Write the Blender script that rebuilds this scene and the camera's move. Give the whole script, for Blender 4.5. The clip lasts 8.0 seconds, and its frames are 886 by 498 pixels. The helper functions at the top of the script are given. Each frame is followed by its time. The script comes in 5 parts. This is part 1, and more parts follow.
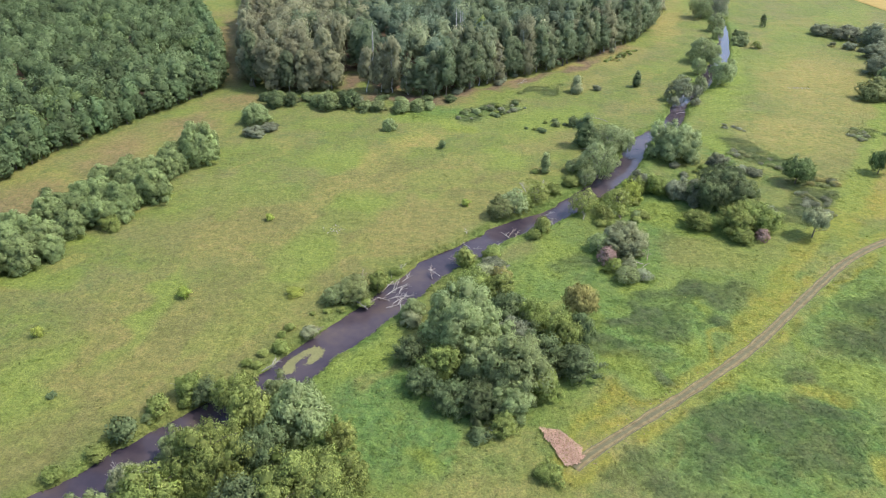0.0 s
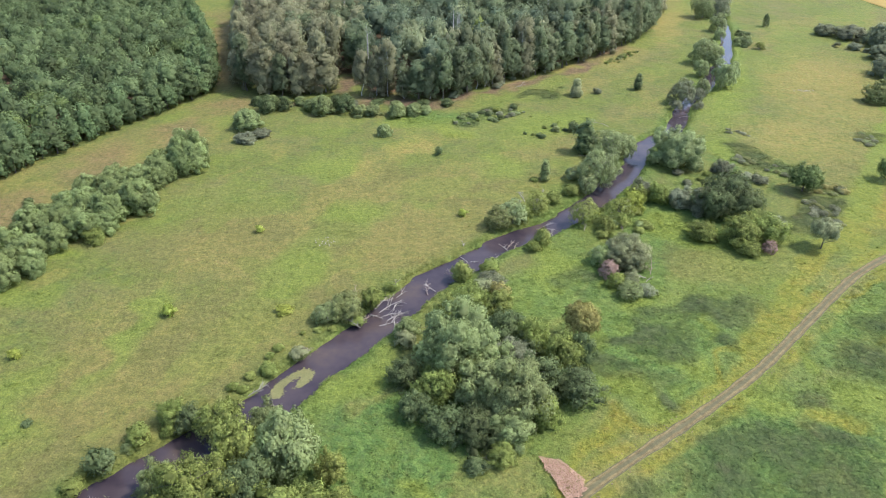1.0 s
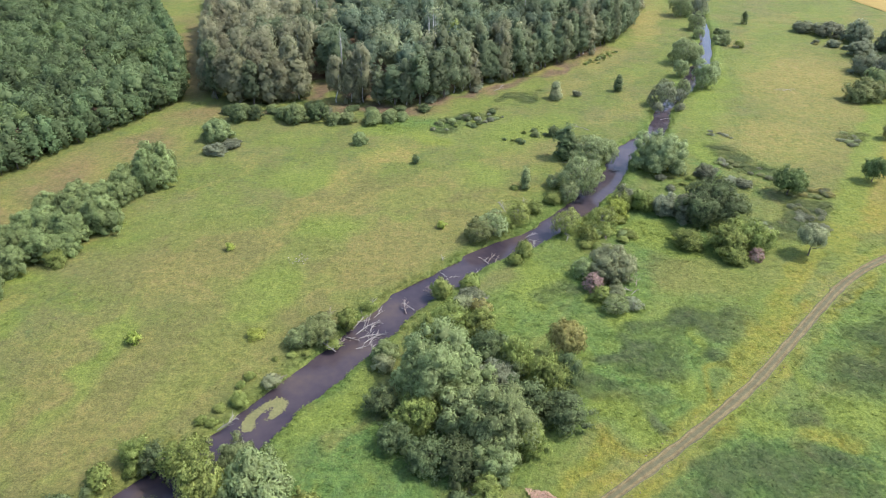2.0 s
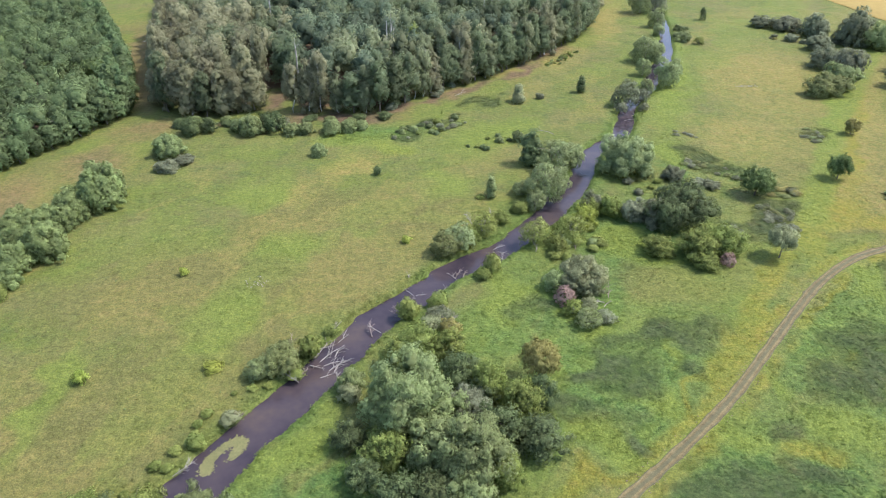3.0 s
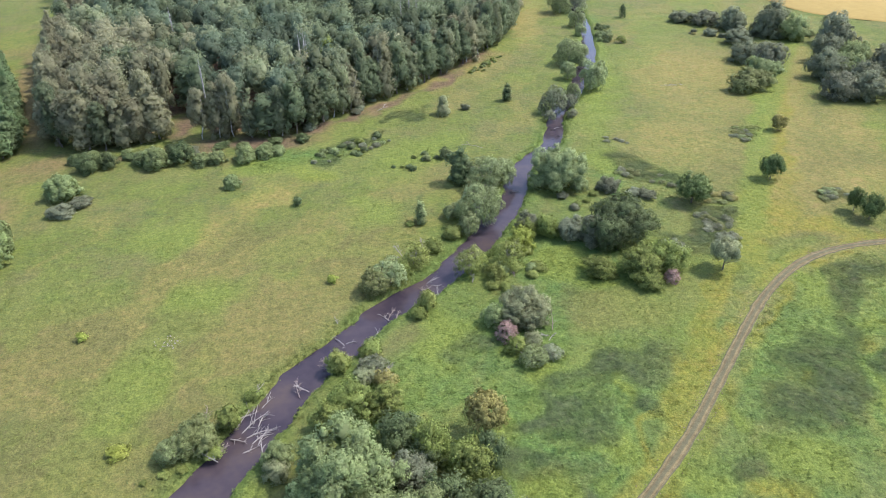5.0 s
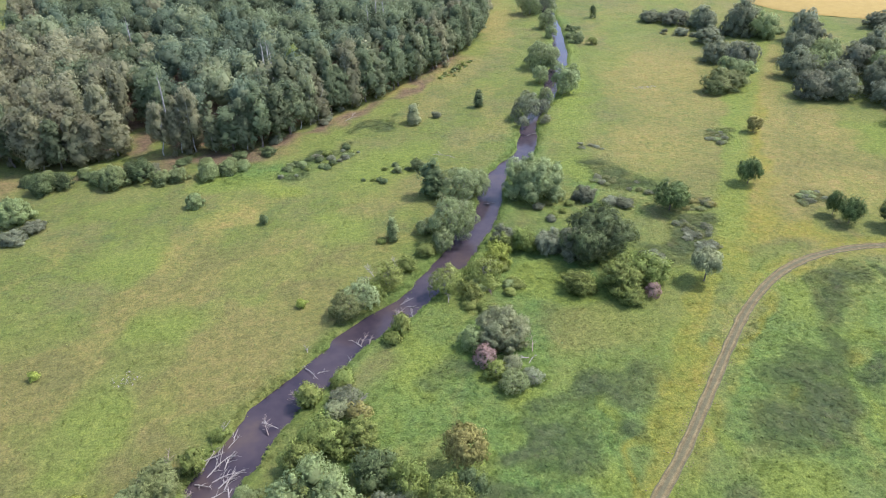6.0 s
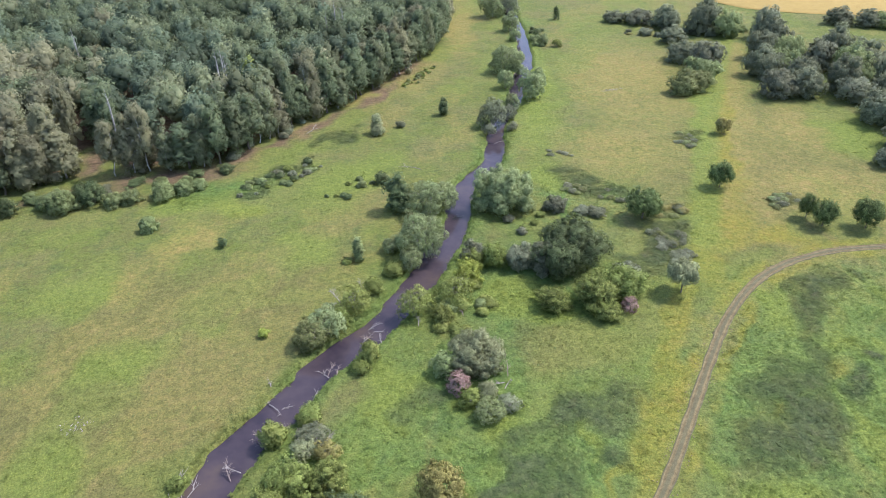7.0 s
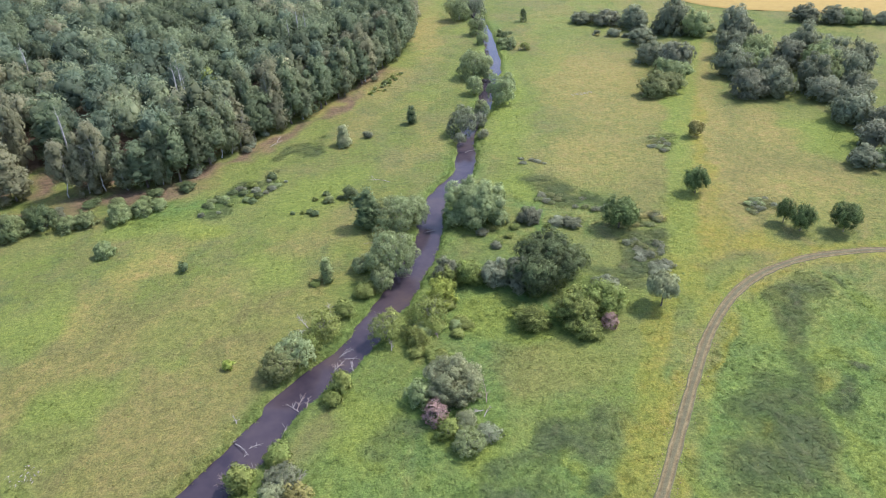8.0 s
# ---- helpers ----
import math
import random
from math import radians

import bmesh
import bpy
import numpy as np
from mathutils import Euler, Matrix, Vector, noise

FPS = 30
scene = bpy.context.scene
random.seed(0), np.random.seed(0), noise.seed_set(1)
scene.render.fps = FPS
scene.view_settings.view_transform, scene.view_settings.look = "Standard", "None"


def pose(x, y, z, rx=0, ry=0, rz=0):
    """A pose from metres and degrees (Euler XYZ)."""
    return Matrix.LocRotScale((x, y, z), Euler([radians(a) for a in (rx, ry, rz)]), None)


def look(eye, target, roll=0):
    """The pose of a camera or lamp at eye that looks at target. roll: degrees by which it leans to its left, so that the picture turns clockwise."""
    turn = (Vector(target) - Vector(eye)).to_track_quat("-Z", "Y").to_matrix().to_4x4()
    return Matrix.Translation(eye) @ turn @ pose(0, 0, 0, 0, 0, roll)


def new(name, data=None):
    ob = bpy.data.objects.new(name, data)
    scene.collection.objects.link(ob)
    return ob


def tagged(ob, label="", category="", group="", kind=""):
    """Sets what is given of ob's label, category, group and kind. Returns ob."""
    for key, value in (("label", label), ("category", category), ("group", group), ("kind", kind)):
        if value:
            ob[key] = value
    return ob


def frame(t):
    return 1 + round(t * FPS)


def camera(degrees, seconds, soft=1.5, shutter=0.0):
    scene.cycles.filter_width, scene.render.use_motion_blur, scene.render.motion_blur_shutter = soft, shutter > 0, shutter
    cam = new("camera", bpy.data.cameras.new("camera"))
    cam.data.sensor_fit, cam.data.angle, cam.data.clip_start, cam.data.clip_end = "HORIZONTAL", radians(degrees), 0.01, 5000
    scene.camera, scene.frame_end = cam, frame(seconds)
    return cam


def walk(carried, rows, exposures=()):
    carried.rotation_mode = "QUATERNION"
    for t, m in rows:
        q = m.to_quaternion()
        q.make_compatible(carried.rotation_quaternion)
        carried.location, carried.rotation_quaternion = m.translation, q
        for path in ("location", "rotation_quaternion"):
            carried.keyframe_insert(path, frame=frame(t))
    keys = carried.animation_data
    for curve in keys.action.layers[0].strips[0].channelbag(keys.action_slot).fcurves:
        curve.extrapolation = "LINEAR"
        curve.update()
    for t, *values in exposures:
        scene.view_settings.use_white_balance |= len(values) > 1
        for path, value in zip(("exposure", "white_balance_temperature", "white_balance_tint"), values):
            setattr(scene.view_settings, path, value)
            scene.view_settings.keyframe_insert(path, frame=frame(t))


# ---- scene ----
cam = camera(64.5, 8.0, 0.45)
PATH = [
    (0, (-0.079, 0.404, 74.393), (-0.101, 2.104, 73.34), 1.0),
    (0.5, (0.174, 3.375, 74.45), (0.152, 5.073, 73.393), 1.0),
    (1, (0.469, 6.351, 74.5), (0.449, 8.046, 73.44), 0.9),
    (2.5, (1.503, 15.396, 74.699), (1.576, 17.086, 73.632), 0.4),
    (3, (1.869, 18.419, 74.78), (1.989, 20.105, 73.711), 0.1),
    (3.5, (2.428, 21.41, 74.831), (2.596, 23.091, 73.76), -0.2),
    (4, (2.981, 24.371, 74.883), (3.201, 26.046, 73.811), -0.4),
    (4.5, (3.743, 27.325, 74.988), (4.005, 28.992, 73.916), -0.6),
    (6, (6.364, 36.359, 75.475), (6.725, 38.005, 74.396), -1.2),
    (6.5, (7.437, 39.391, 75.493), (7.837, 41.027, 74.414), -1.5),
    (7, (8.461, 42.429, 75.468), (8.901, 44.054, 74.388), -1.7),
    (7.5, (9.457, 45.287, 75.511), (9.934, 46.899, 74.428), -1.9),
    (8, (10.548, 48.194, 75.558), (11.059, 49.796, 74.475), -2.1),
]
walk(cam, [(t, look(eye, target, roll)) for t, eye, target, roll in PATH], [(0.0, 1.31, 6290, 10), (4.0, 1.28, 6140, 13), (8.0, 1.26, 5980, 17)])

# ---- light: a high summer sun from the east, open sky ----
SUN_EL, SUN_AZ = radians(56), radians(86)
world = bpy.data.worlds.new("sky")
scene.world = world
world.use_nodes = True
wn = world.node_tree.nodes
sky = wn.new("ShaderNodeTexSky")
sky.sky_type = "NISHITA"
sky.sun_disc = False
sky.sun_elevation, sky.sun_rotation = SUN_EL, SUN_AZ
sky.air_density, sky.dust_density = 1.0, 2.0
wn["Background"].inputs["Strength"].default_value = 0.15
world.node_tree.links.new(sky.outputs[0], wn["Background"].inputs["Color"])
sun = new("sun", bpy.data.lights.new("sun", "SUN"))
sun.data.energy, sun.data.angle, sun.data.color = 2.0, radians(1.0), (1.0, 0.95, 0.87)
toward = Vector((math.sin(SUN_AZ) * math.cos(SUN_EL), math.cos(SUN_AZ) * math.cos(SUN_EL), math.sin(SUN_EL)))
sun.matrix_basis = look(toward * 300, (0, 0, 0))


# ---- materials ----
def material(name):
    m = bpy.data.materials.new(name)
    m.use_nodes = True
    return m, m.node_tree.nodes, m.node_tree.links, m.node_tree.nodes["Principled BSDF"]


def math_node(nt, op, a, b):
    n = nt.nodes.new("ShaderNodeMath")
    n.operation = op
    for k, v in enumerate((a, b)):
        if isinstance(v, (int, float)):
            n.inputs[k].default_value = v
        else:
            nt.links.new(v, n.inputs[k])
    return n.outputs[0]


def ramp(nt, value, stops):
    n = nt.nodes.new("ShaderNodeValToRGB")
    el = n.color_ramp.elements
    while len(el) < len(stops):
        el.new(0.5)
    for e, (p, c) in zip(el, stops):
        e.position, e.color = p, (*c, 1)
    nt.links.new(value, n.inputs[0])
    return n.outputs[0]


def grain(nt, scale, detail=4.0, rough=0.6):
    """World-sized noise on the plain coordinates of the surface."""
    pos = nt.nodes.new("ShaderNodeNewGeometry")
    n = nt.nodes.new("ShaderNodeTexNoise")
    n.inputs["Scale"].default_value, n.inputs["Detail"].default_value, n.inputs["Roughness"].default_value = scale, detail, rough
    nt.links.new(pos.outputs["Position"], n.inputs["Vector"])
    return n.outputs["Fac"]


def blend(nt, fac, a, b, mode="MIX"):
    n = nt.nodes.new("ShaderNodeMix")
    n.data_type, n.blend_type = "RGBA", mode
    for k, v in ((0, fac), (6, a), (7, b)):
        if isinstance(v, (int, float)):
            n.inputs[k].default_value = v
        elif isinstance(v, tuple):
            n.inputs[k].default_value = (*v, 1)
        else:
            nt.links.new(v, n.inputs[k])
    return n.outputs[2]


def attribute(nt, name):
    n = nt.nodes.new("ShaderNodeAttribute")
    n.attribute_name = name
    return n.outputs["Fac"]


def bump(nt, shader, height, strength, distance):
    b = nt.nodes.new("ShaderNodeBump")
    b.inputs["Strength"].default_value, b.inputs["Distance"].default_value = strength, distance
    nt.links.new(height, b.inputs["Height"])
    nt.links.new(b.outputs[0], shader.inputs["Normal"])


def foliage(name, dark, light, glow=0.24, spread=1.0, speckle=0.4):
    """Leaves: one tone per plant, a small scatter per leaf, some light let through."""
    m, nodes, links, p = material(name)
    nt = m.node_tree
    isl = nodes.new("ShaderNodeNewGeometry").outputs["Random Per Island"]
    obj = nodes.new("ShaderNodeObjectInfo").outputs["Random"]
    patch = grain(nt, 0.35, 2.0)
    mixed = math_node(nt, "ADD", math_node(nt, "MULTIPLY", isl, speckle), math_node(nt, "MULTIPLY", patch, 1 - speckle))
    colour = ramp(nt, mixed, [(0.22, dark), (0.75, light)])
    hsv = nodes.new("ShaderNodeHueSaturation")
    links.new(math_node(nt, "ADD", math_node(nt, "MULTIPLY", obj, 0.024 * spread), 0.5 - 0.018 * spread), hsv.inputs["Hue"])
    tone = math_node(nt, "ADD", math_node(nt, "MULTIPLY", obj, 0.4 * spread), attribute(nt, "tone"))
    links.new(math_node(nt, "ADD", tone, 1 - 0.2 * spread), hsv.inputs["Value"])
    links.new(colour, hsv.inputs["Color"])
    links.new(hsv.outputs[0], p.inputs["Base Color"])
    p.inputs["Roughness"].default_value = 0.62
    p.inputs["Specular IOR Level"].default_value = 0.14
    tr = nodes.new("ShaderNodeBsdfTranslucent")
    links.new(hsv.outputs[0], tr.inputs["Color"])
    mix = nodes.new("ShaderNodeMixShader")
    mix.inputs[0].default_value = glow
    links.new(p.outputs[0], mix.inputs[1])
    links.new(tr.outputs[0], mix.inputs[2])
    links.new(mix.outputs[0], nodes["Material Output"].inputs["Surface"])
    return m


def bark(name, dark, light, scale=3.0):
    m, nodes, links, p = material(name)
    nt = m.node_tree
    links.new(ramp(nt, grain(nt, scale, 6.0, 0.7), [(0.35, dark), (0.62, light)]), p.inputs["Base Color"])
    p.inputs["Roughness"].default_value = 0.85
    bump(nt, p, grain(nt, scale * 3, 5.0), 0.6, 0.05)
    return m


def meadow_material(name, relief):
    """Grass colours by what grows there: plain meadow, dry, lush, tall weeds, bare soil."""
    m, nodes, links, p = material(name)
    nt = m.node_tree
    big, mid, fine = grain(nt, 0.05, 3.0), grain(nt, 0.45, 5.0, 0.65), grain(nt, 3.2, 6.0, 0.75)
    base = ramp(nt, mid, [(0.25, (0.096, 0.128, 0.030)), (0.5, (0.134, 0.160, 0.040)), (0.75, (0.178, 0.185, 0.053))])
    base = blend(nt, ramp(nt, big, [(0.42, (0, 0, 0)), (0.60, (0.8, 0.8, 0.8))]), base, (0.170, 0.160, 0.060))
    base = blend(nt, ramp(nt, grain(nt, 0.11, 4.0), [(0.48, (0, 0, 0)), (0.66, (0.65, 0.65, 0.65))]), base, (0.142, 0.178, 0.037))
    base = blend(nt, ramp(nt, grain(nt, 0.75, 5.0, 0.7), [(0.52, (0, 0, 0)), (0.68, (0.55, 0.55, 0.55))]), base, (0.118, 0.106, 0.046))
    base = blend(nt, ramp(nt, grain(nt, 0.24, 5.0, 0.7), [(0.52, (0, 0, 0)), (0.66, (0.7, 0.7, 0.7))]), base, (0.090, 0.126, 0.040))
    dry = ramp(nt, mid, [(0.3, (0.178, 0.176, 0.050)), (0.52, (0.236, 0.204, 0.062)), (0.72, (0.300, 0.214, 0.082))])
    lush = ramp(nt, mid, [(0.3, (0.134, 0.178, 0.035)), (0.7, (0.188, 0.228, 0.047))])
    herb = ramp(nt, mid, [(0.25, (0.066, 0.132, 0.036)), (0.5, (0.098, 0.172, 0.044)), (0.75, (0.140, 0.206, 0.052))])
    olive = ramp(nt, mid, [(0.3, (0.124, 0.125, 0.038)), (0.7, (0.184, 0.167, 0.058))])
    gold = ramp(nt, mid, [(0.3, (0.172, 0.182, 0.028)), (0.55, (0.220, 0.202, 0.032)), (0.75, (0.250, 0.194, 0.040))])
    weed = ramp(nt, mid, [(0.3, (0.078, 0.110, 0.047)), (0.7, (0.128, 0.160, 0.070))])
    weed = blend(nt, ramp(nt, grain(nt, 0.6, 4.0, 0.65), [(0.52, (0, 0, 0)), (0.66, (0.6, 0.6, 0.6))]), weed, (0.170, 0.190, 0.092))
    weed = blend(nt, ramp(nt, grain(nt, 0.27, 4.0, 0.65), [(0.58, (0, 0, 0)), (0.70, (0.6, 0.6, 0.6))]), weed, (0.150, 0.134, 0.084))
    # brown soil and litter, darkened to include shade along the wood's edge
    soil = ramp(nt, mid, [(0.3, (0.098, 0.066, 0.043)), (0.7, (0.196, 0.130, 0.084))])
    herb = blend(nt, ramp(nt, grain(nt, 0.5, 5.0, 0.7), [(0.5, (0, 0, 0)), (0.62, (0.6, 0.6, 0.6))]), herb, (0.080, 0.138, 0.046))
    herb = blend(nt, ramp(nt, grain(nt, 0.33, 5.0, 0.7), [(0.54, (0, 0, 0)), (0.66, (0.7, 0.7, 0.7))]), herb, (0.146, 0.200, 0.046))
    ragged = math_node(nt, "MULTIPLY", math_node(nt, "SUBTRACT", grain(nt, 0.8, 5.0, 0.7), 0.5), 0.9)
    colour = base
    for key, paint in (("herb", herb), ("olive", olive), ("dry", dry), ("gold", gold), ("lush", lush), ("weed", weed), ("soil", soil)):
        raw = attribute(nt, key)
        f = nodes.new("ShaderNodeMath")
        f.operation, f.use_clamp = "ADD", True
        links.new(raw, f.inputs[0])
        links.new(math_node(nt, "MULTIPLY", ragged, raw), f.inputs[1])
        colour = blend(nt, f.outputs[0], colour, paint)
    colour = blend(nt, 0.75, colour, ramp(nt, fine, [(0.30, (0.46, 0.47, 0.46)), (0.5, (0.862, 0.862, 0.862)), (0.70, (1.30, 1.28, 1.23))]), "MULTIPLY")
    colour = blend(nt, 0.8, colour, ramp(nt, grain(nt, 1.15, 3.0, 0.6), [(0.32, (0.74, 0.76, 0.76)), (0.5, (1.0, 1.0, 1.0)), (0.68, (1.24, 1.22, 1.16))]), "MULTIPLY")
    links.new(colour, p.inputs["Base Color"])
    p.inputs["Roughness"].default_value = 0.9
    p.inputs["Specular IOR Level"].default_value = 0.15
    if not relief:
        tr = nodes.new("ShaderNodeBsdfTranslucent")
        links.new(colour, tr.inputs["Color"])
        mix = nodes.new("ShaderNodeMixShader")
        mix.inputs[0].default_value = 0.15
        links.new(p.outputs[0], mix.inputs[1])
        links.new(tr.outputs[0], mix.inputs[2])
        links.new(mix.outputs[0], nodes["Material Output"].inputs["Surface"])
    if relief:
        lumps = math_node(nt, "MULTIPLY", grain(nt, 0.95, 3.0, 0.6), math_node(nt, "ADD", math_node(nt, "MULTIPLY", attribute(nt, "herb"), 1.2), 1.3))
        both = math_node(nt, "ADD", lumps, fine)
        bump(nt, p, both, 0.9, 0.26)
    return m


def water_material():
    m, nodes, links, p = material("river_water")
    nt = m.node_tree
    # violet part: sky reflection mixed into the water's brown base colour
    links.new(ramp(nt, grain(nt, 0.12, 4.0), [(0.35, (0.034, 0.027, 0.036)), (0.55, (0.058, 0.045, 0.050)), (0.72, (0.084, 0.062, 0.052))]), p.inputs["Base Color"])
    p.inputs["Roughness"].default_value = 0.07
    p.inputs["IOR"].default_value = 1.33
    bump(nt, p, grain(nt, 1.6, 4.0), 0.12, 0.06)
    return m


def earth(name, stops, scale, rough=0.95, relief=0.12):
    m, nodes, links, p = material(name)
    nt = m.node_tree
    tone = math_node(nt, "ADD", math_node(nt, "MULTIPLY", grain(nt, scale, 6.0, 0.7), 0.6), math_node(nt, "MULTIPLY", grain(nt, scale * 9, 5.0, 0.7), 0.4))
    links.new(ramp(nt, tone, stops), p.inputs["Base Color"])
    p.inputs["Roughness"].default_value = rough
    bump(nt, p, grain(nt, scale * 5, 5.0, 0.7), 0.8, relief)
    return m


MEADOW = meadow_material("meadow", True)
BLADES = meadow_material("grass_blades", False)
WATER = water_material()
def track_material():
    """Bare ruts, with a grassy crown between them and ragged grassy edges."""
    m, nodes, links, p = material("track_earth")
    nt = m.node_tree
    tone = math_node(nt, "ADD", math_node(nt, "MULTIPLY", grain(nt, 0.9, 6.0, 0.7), 0.6), math_node(nt, "MULTIPLY", grain(nt, 8.0, 5.0, 0.7), 0.4))
    bare = ramp(nt, tone, [(0.34, (0.082, 0.061, 0.026)), (0.5, (0.150, 0.115, 0.050)), (0.66, (0.232, 0.186, 0.090))])
    grassy = ramp(nt, tone, [(0.3, (0.064, 0.062, 0.030)), (0.7, (0.126, 0.116, 0.056))])
    rag = math_node(nt, "ADD", attribute(nt, "across"), math_node(nt, "MULTIPLY", math_node(nt, "SUBTRACT", grain(nt, 1.7, 5.0, 0.7), 0.5), 0.6))
    links.new(blend(nt, ramp(nt, rag, [(0.18, (0.85, 0.85, 0.85)), (0.38, (0, 0, 0)), (0.70, (0, 0, 0)), (0.84, (1, 1, 1))]), bare, grassy), p.inputs["Base Color"])
    p.inputs["Roughness"].default_value = 0.95
    bump(nt, p, grain(nt, 5.0, 5.0, 0.7), 0.8, 0.1)
    return m


TRACK = track_material()
STRAW = earth("cut_straw", [(0.3, (0.30, 0.17, 0.115)), (0.5, (0.46, 0.29, 0.20)), (0.7, (0.60, 0.42, 0.31))], 1.6)
CLOD = earth("dry_clods", [(0.3, (0.13, 0.10, 0.060)), (0.7, (0.25, 0.20, 0.125))], 2.0)
CROP = earth("ripe_crop", [(0.3, (0.265, 0.182, 0.044)), (0.7, (0.375, 0.268, 0.074))], 0.3)
BARK = bark("grey_bark", (0.06, 0.05, 0.04), (0.17, 0.145, 0.115))
BIRCH_BARK = bark("birch_bark", (0.12, 0.11, 0.10), (0.62, 0.60, 0.56), 2.0)
DEADWOOD = bark("bleached_deadwood", (0.16, 0.14, 0.125), (0.38, 0.345, 0.315), 4.0)
TWIGS = bark("dry_twigs", (0.16, 0.12, 0.10), (0.34, 0.27, 0.23), 4.0)
LEAF = {
    "willow": foliage("willow_leaves", (0.173, 0.225, 0.088), (0.321, 0.378, 0.164), 0.36, 0.6, 0.2),
    # silver: willow colour lightened by the haze of the upper river
    "silver": foliage("hazed_willow_leaves", (0.184, 0.237, 0.102), (0.347, 0.404, 0.187), 0.36, 0.6, 0.2),
    "pale": foliage("pale_willow_leaves", (0.222, 0.246, 0.124), (0.375, 0.400, 0.212), 0.36, 0.5, 0.2),
    "dark": foliage("dark_leaves", (0.072, 0.104, 0.044), (0.170, 0.212, 0.088), 0.28, 0.7),
    "light": foliage("maple_leaves", (0.126, 0.172, 0.042), (0.278, 0.325, 0.090), 0.30, 0.6),
    "yellow": foliage("yellowing_leaves", (0.168, 0.212, 0.054), (0.325, 0.360, 0.104), 0.30, 0.6),
    "fresh": foliage("tree_leaves", (0.068, 0.108, 0.037), (0.172, 0.228, 0.076), 0.26, 0.4),
    "lime": foliage("lime_leaves", (0.190, 0.240, 0.042), (0.350, 0.400, 0.085)),
    "brown": foliage("browning_leaves", (0.172, 0.168, 0.052), (0.344, 0.312, 0.106), 0.26, 0.3),
    # grey was raised to hold the haze over the far groves
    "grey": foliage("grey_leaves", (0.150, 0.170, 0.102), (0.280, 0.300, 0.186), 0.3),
    "osier": foliage("osier_leaves", (0.163, 0.217, 0.082), (0.302, 0.369, 0.147), 0.38, 0.4, 0.12),
    # dusty: distance haze mixed into the leaf colour, not dust
    "dusty": foliage("haze_toned_leaves", (0.120, 0.140, 0.080), (0.238, 0.258, 0.150), 0.28, 0.8),
    "pink": foliage("withered_leaves", (0.20, 0.135, 0.108), (0.36, 0.255, 0.210), 0.15),
    "olive": foliage("olive_leaves", (0.130, 0.158, 0.056), (0.250, 0.276, 0.108), 0.3),
    # forest leaves from here, oak aside: haze blue is mixed into the colour
    "birch": foliage("birch_leaves", (0.248, 0.250, 0.144), (0.346, 0.344, 0.200), 0.50, 0.8, 0.10),
    "oak": foliage("oak_leaves", (0.088, 0.138, 0.058), (0.184, 0.254, 0.110), 0.34, 1.0, 0.15),
    "alder": foliage("alder_leaves", (0.137, 0.184, 0.097), (0.223, 0.270, 0.145), 0.48, 0.8, 0.10),
    "aspen": foliage("aspen_leaves", (0.184, 0.219, 0.117), (0.283, 0.315, 0.176), 0.50, 0.8, 0.10),
    "hazed_dark": foliage("hazed_dark_leaves", (0.099, 0.143, 0.086), (0.178, 0.222, 0.136), 0.42, 1.0, 0.12),
}
PADS = foliage("floating_weed", (0.105, 0.105, 0.045), (0.185, 0.180, 0.075), 0.0)


# ---- mesh helpers ----
def mesh_of(name, verts, faces, mats, smooth=False, normals=None):
    """A mesh out of an array of corners and an array of faces with equally many corners."""
    me = bpy.data.meshes.new(name)
    n = faces.shape[1]
    me.vertices.add(len(verts))
    me.vertices.foreach_set("co", np.asarray(verts, np.float32).ravel())
    me.loops.add(faces.size)
    me.loops.foreach_set("vertex_index", np.asarray(faces, np.int32).ravel())
    me.polygons.add(len(faces))
    me.polygons.foreach_set("loop_start", np.arange(0, faces.size, n, dtype=np.int32))
    if smooth:
        me.polygons.foreach_set("use_smooth", np.ones(len(faces), bool))
    me.update(calc_edges=True)
    if normals is not None:
        at = me.attributes.new("custom_normal", "FLOAT_VECTOR", "POINT")
        at.data.foreach_set("vector", np.asarray(normals, np.float32).ravel())
        me.update()
    me.materials.append(mats)
    return me


def set_attributes(me, g):
    for key, values in g.items():
        at = me.attributes.new(key, "FLOAT", "POINT")
        at.data.foreach_set("value", values.astype(np.float32))


def unit(v):
    return v / np.maximum(np.linalg.norm(v, axis=-1, keepdims=True), 1e-9)


def leaves(rng, centre, normal, size, droop=0.0, narrow=0.55):
    """Pointed leaf sprays at the centres, facing roughly along the normals."""
    n = len(centre)
    nn = unit(normal + rng.normal(0, 0.4, (n, 3)))
    u = rng.normal(0, 1, (n, 3))
    u[:, 2] -= droop * 2
    u = unit(u - nn * (u * nn).sum(1, keepdims=True))
    v = np.cross(nn, u)
    s = (size * rng.uniform(0.65, 1.35, (n, 1)))
    tri = np.stack([centre + u * s, centre - u * s * 0.7 + v * s * narrow, centre - u * s * 0.7 - v * s * narrow], 1)
    return tri.reshape(-1, 3), np.arange(3 * n).reshape(-1, 3)


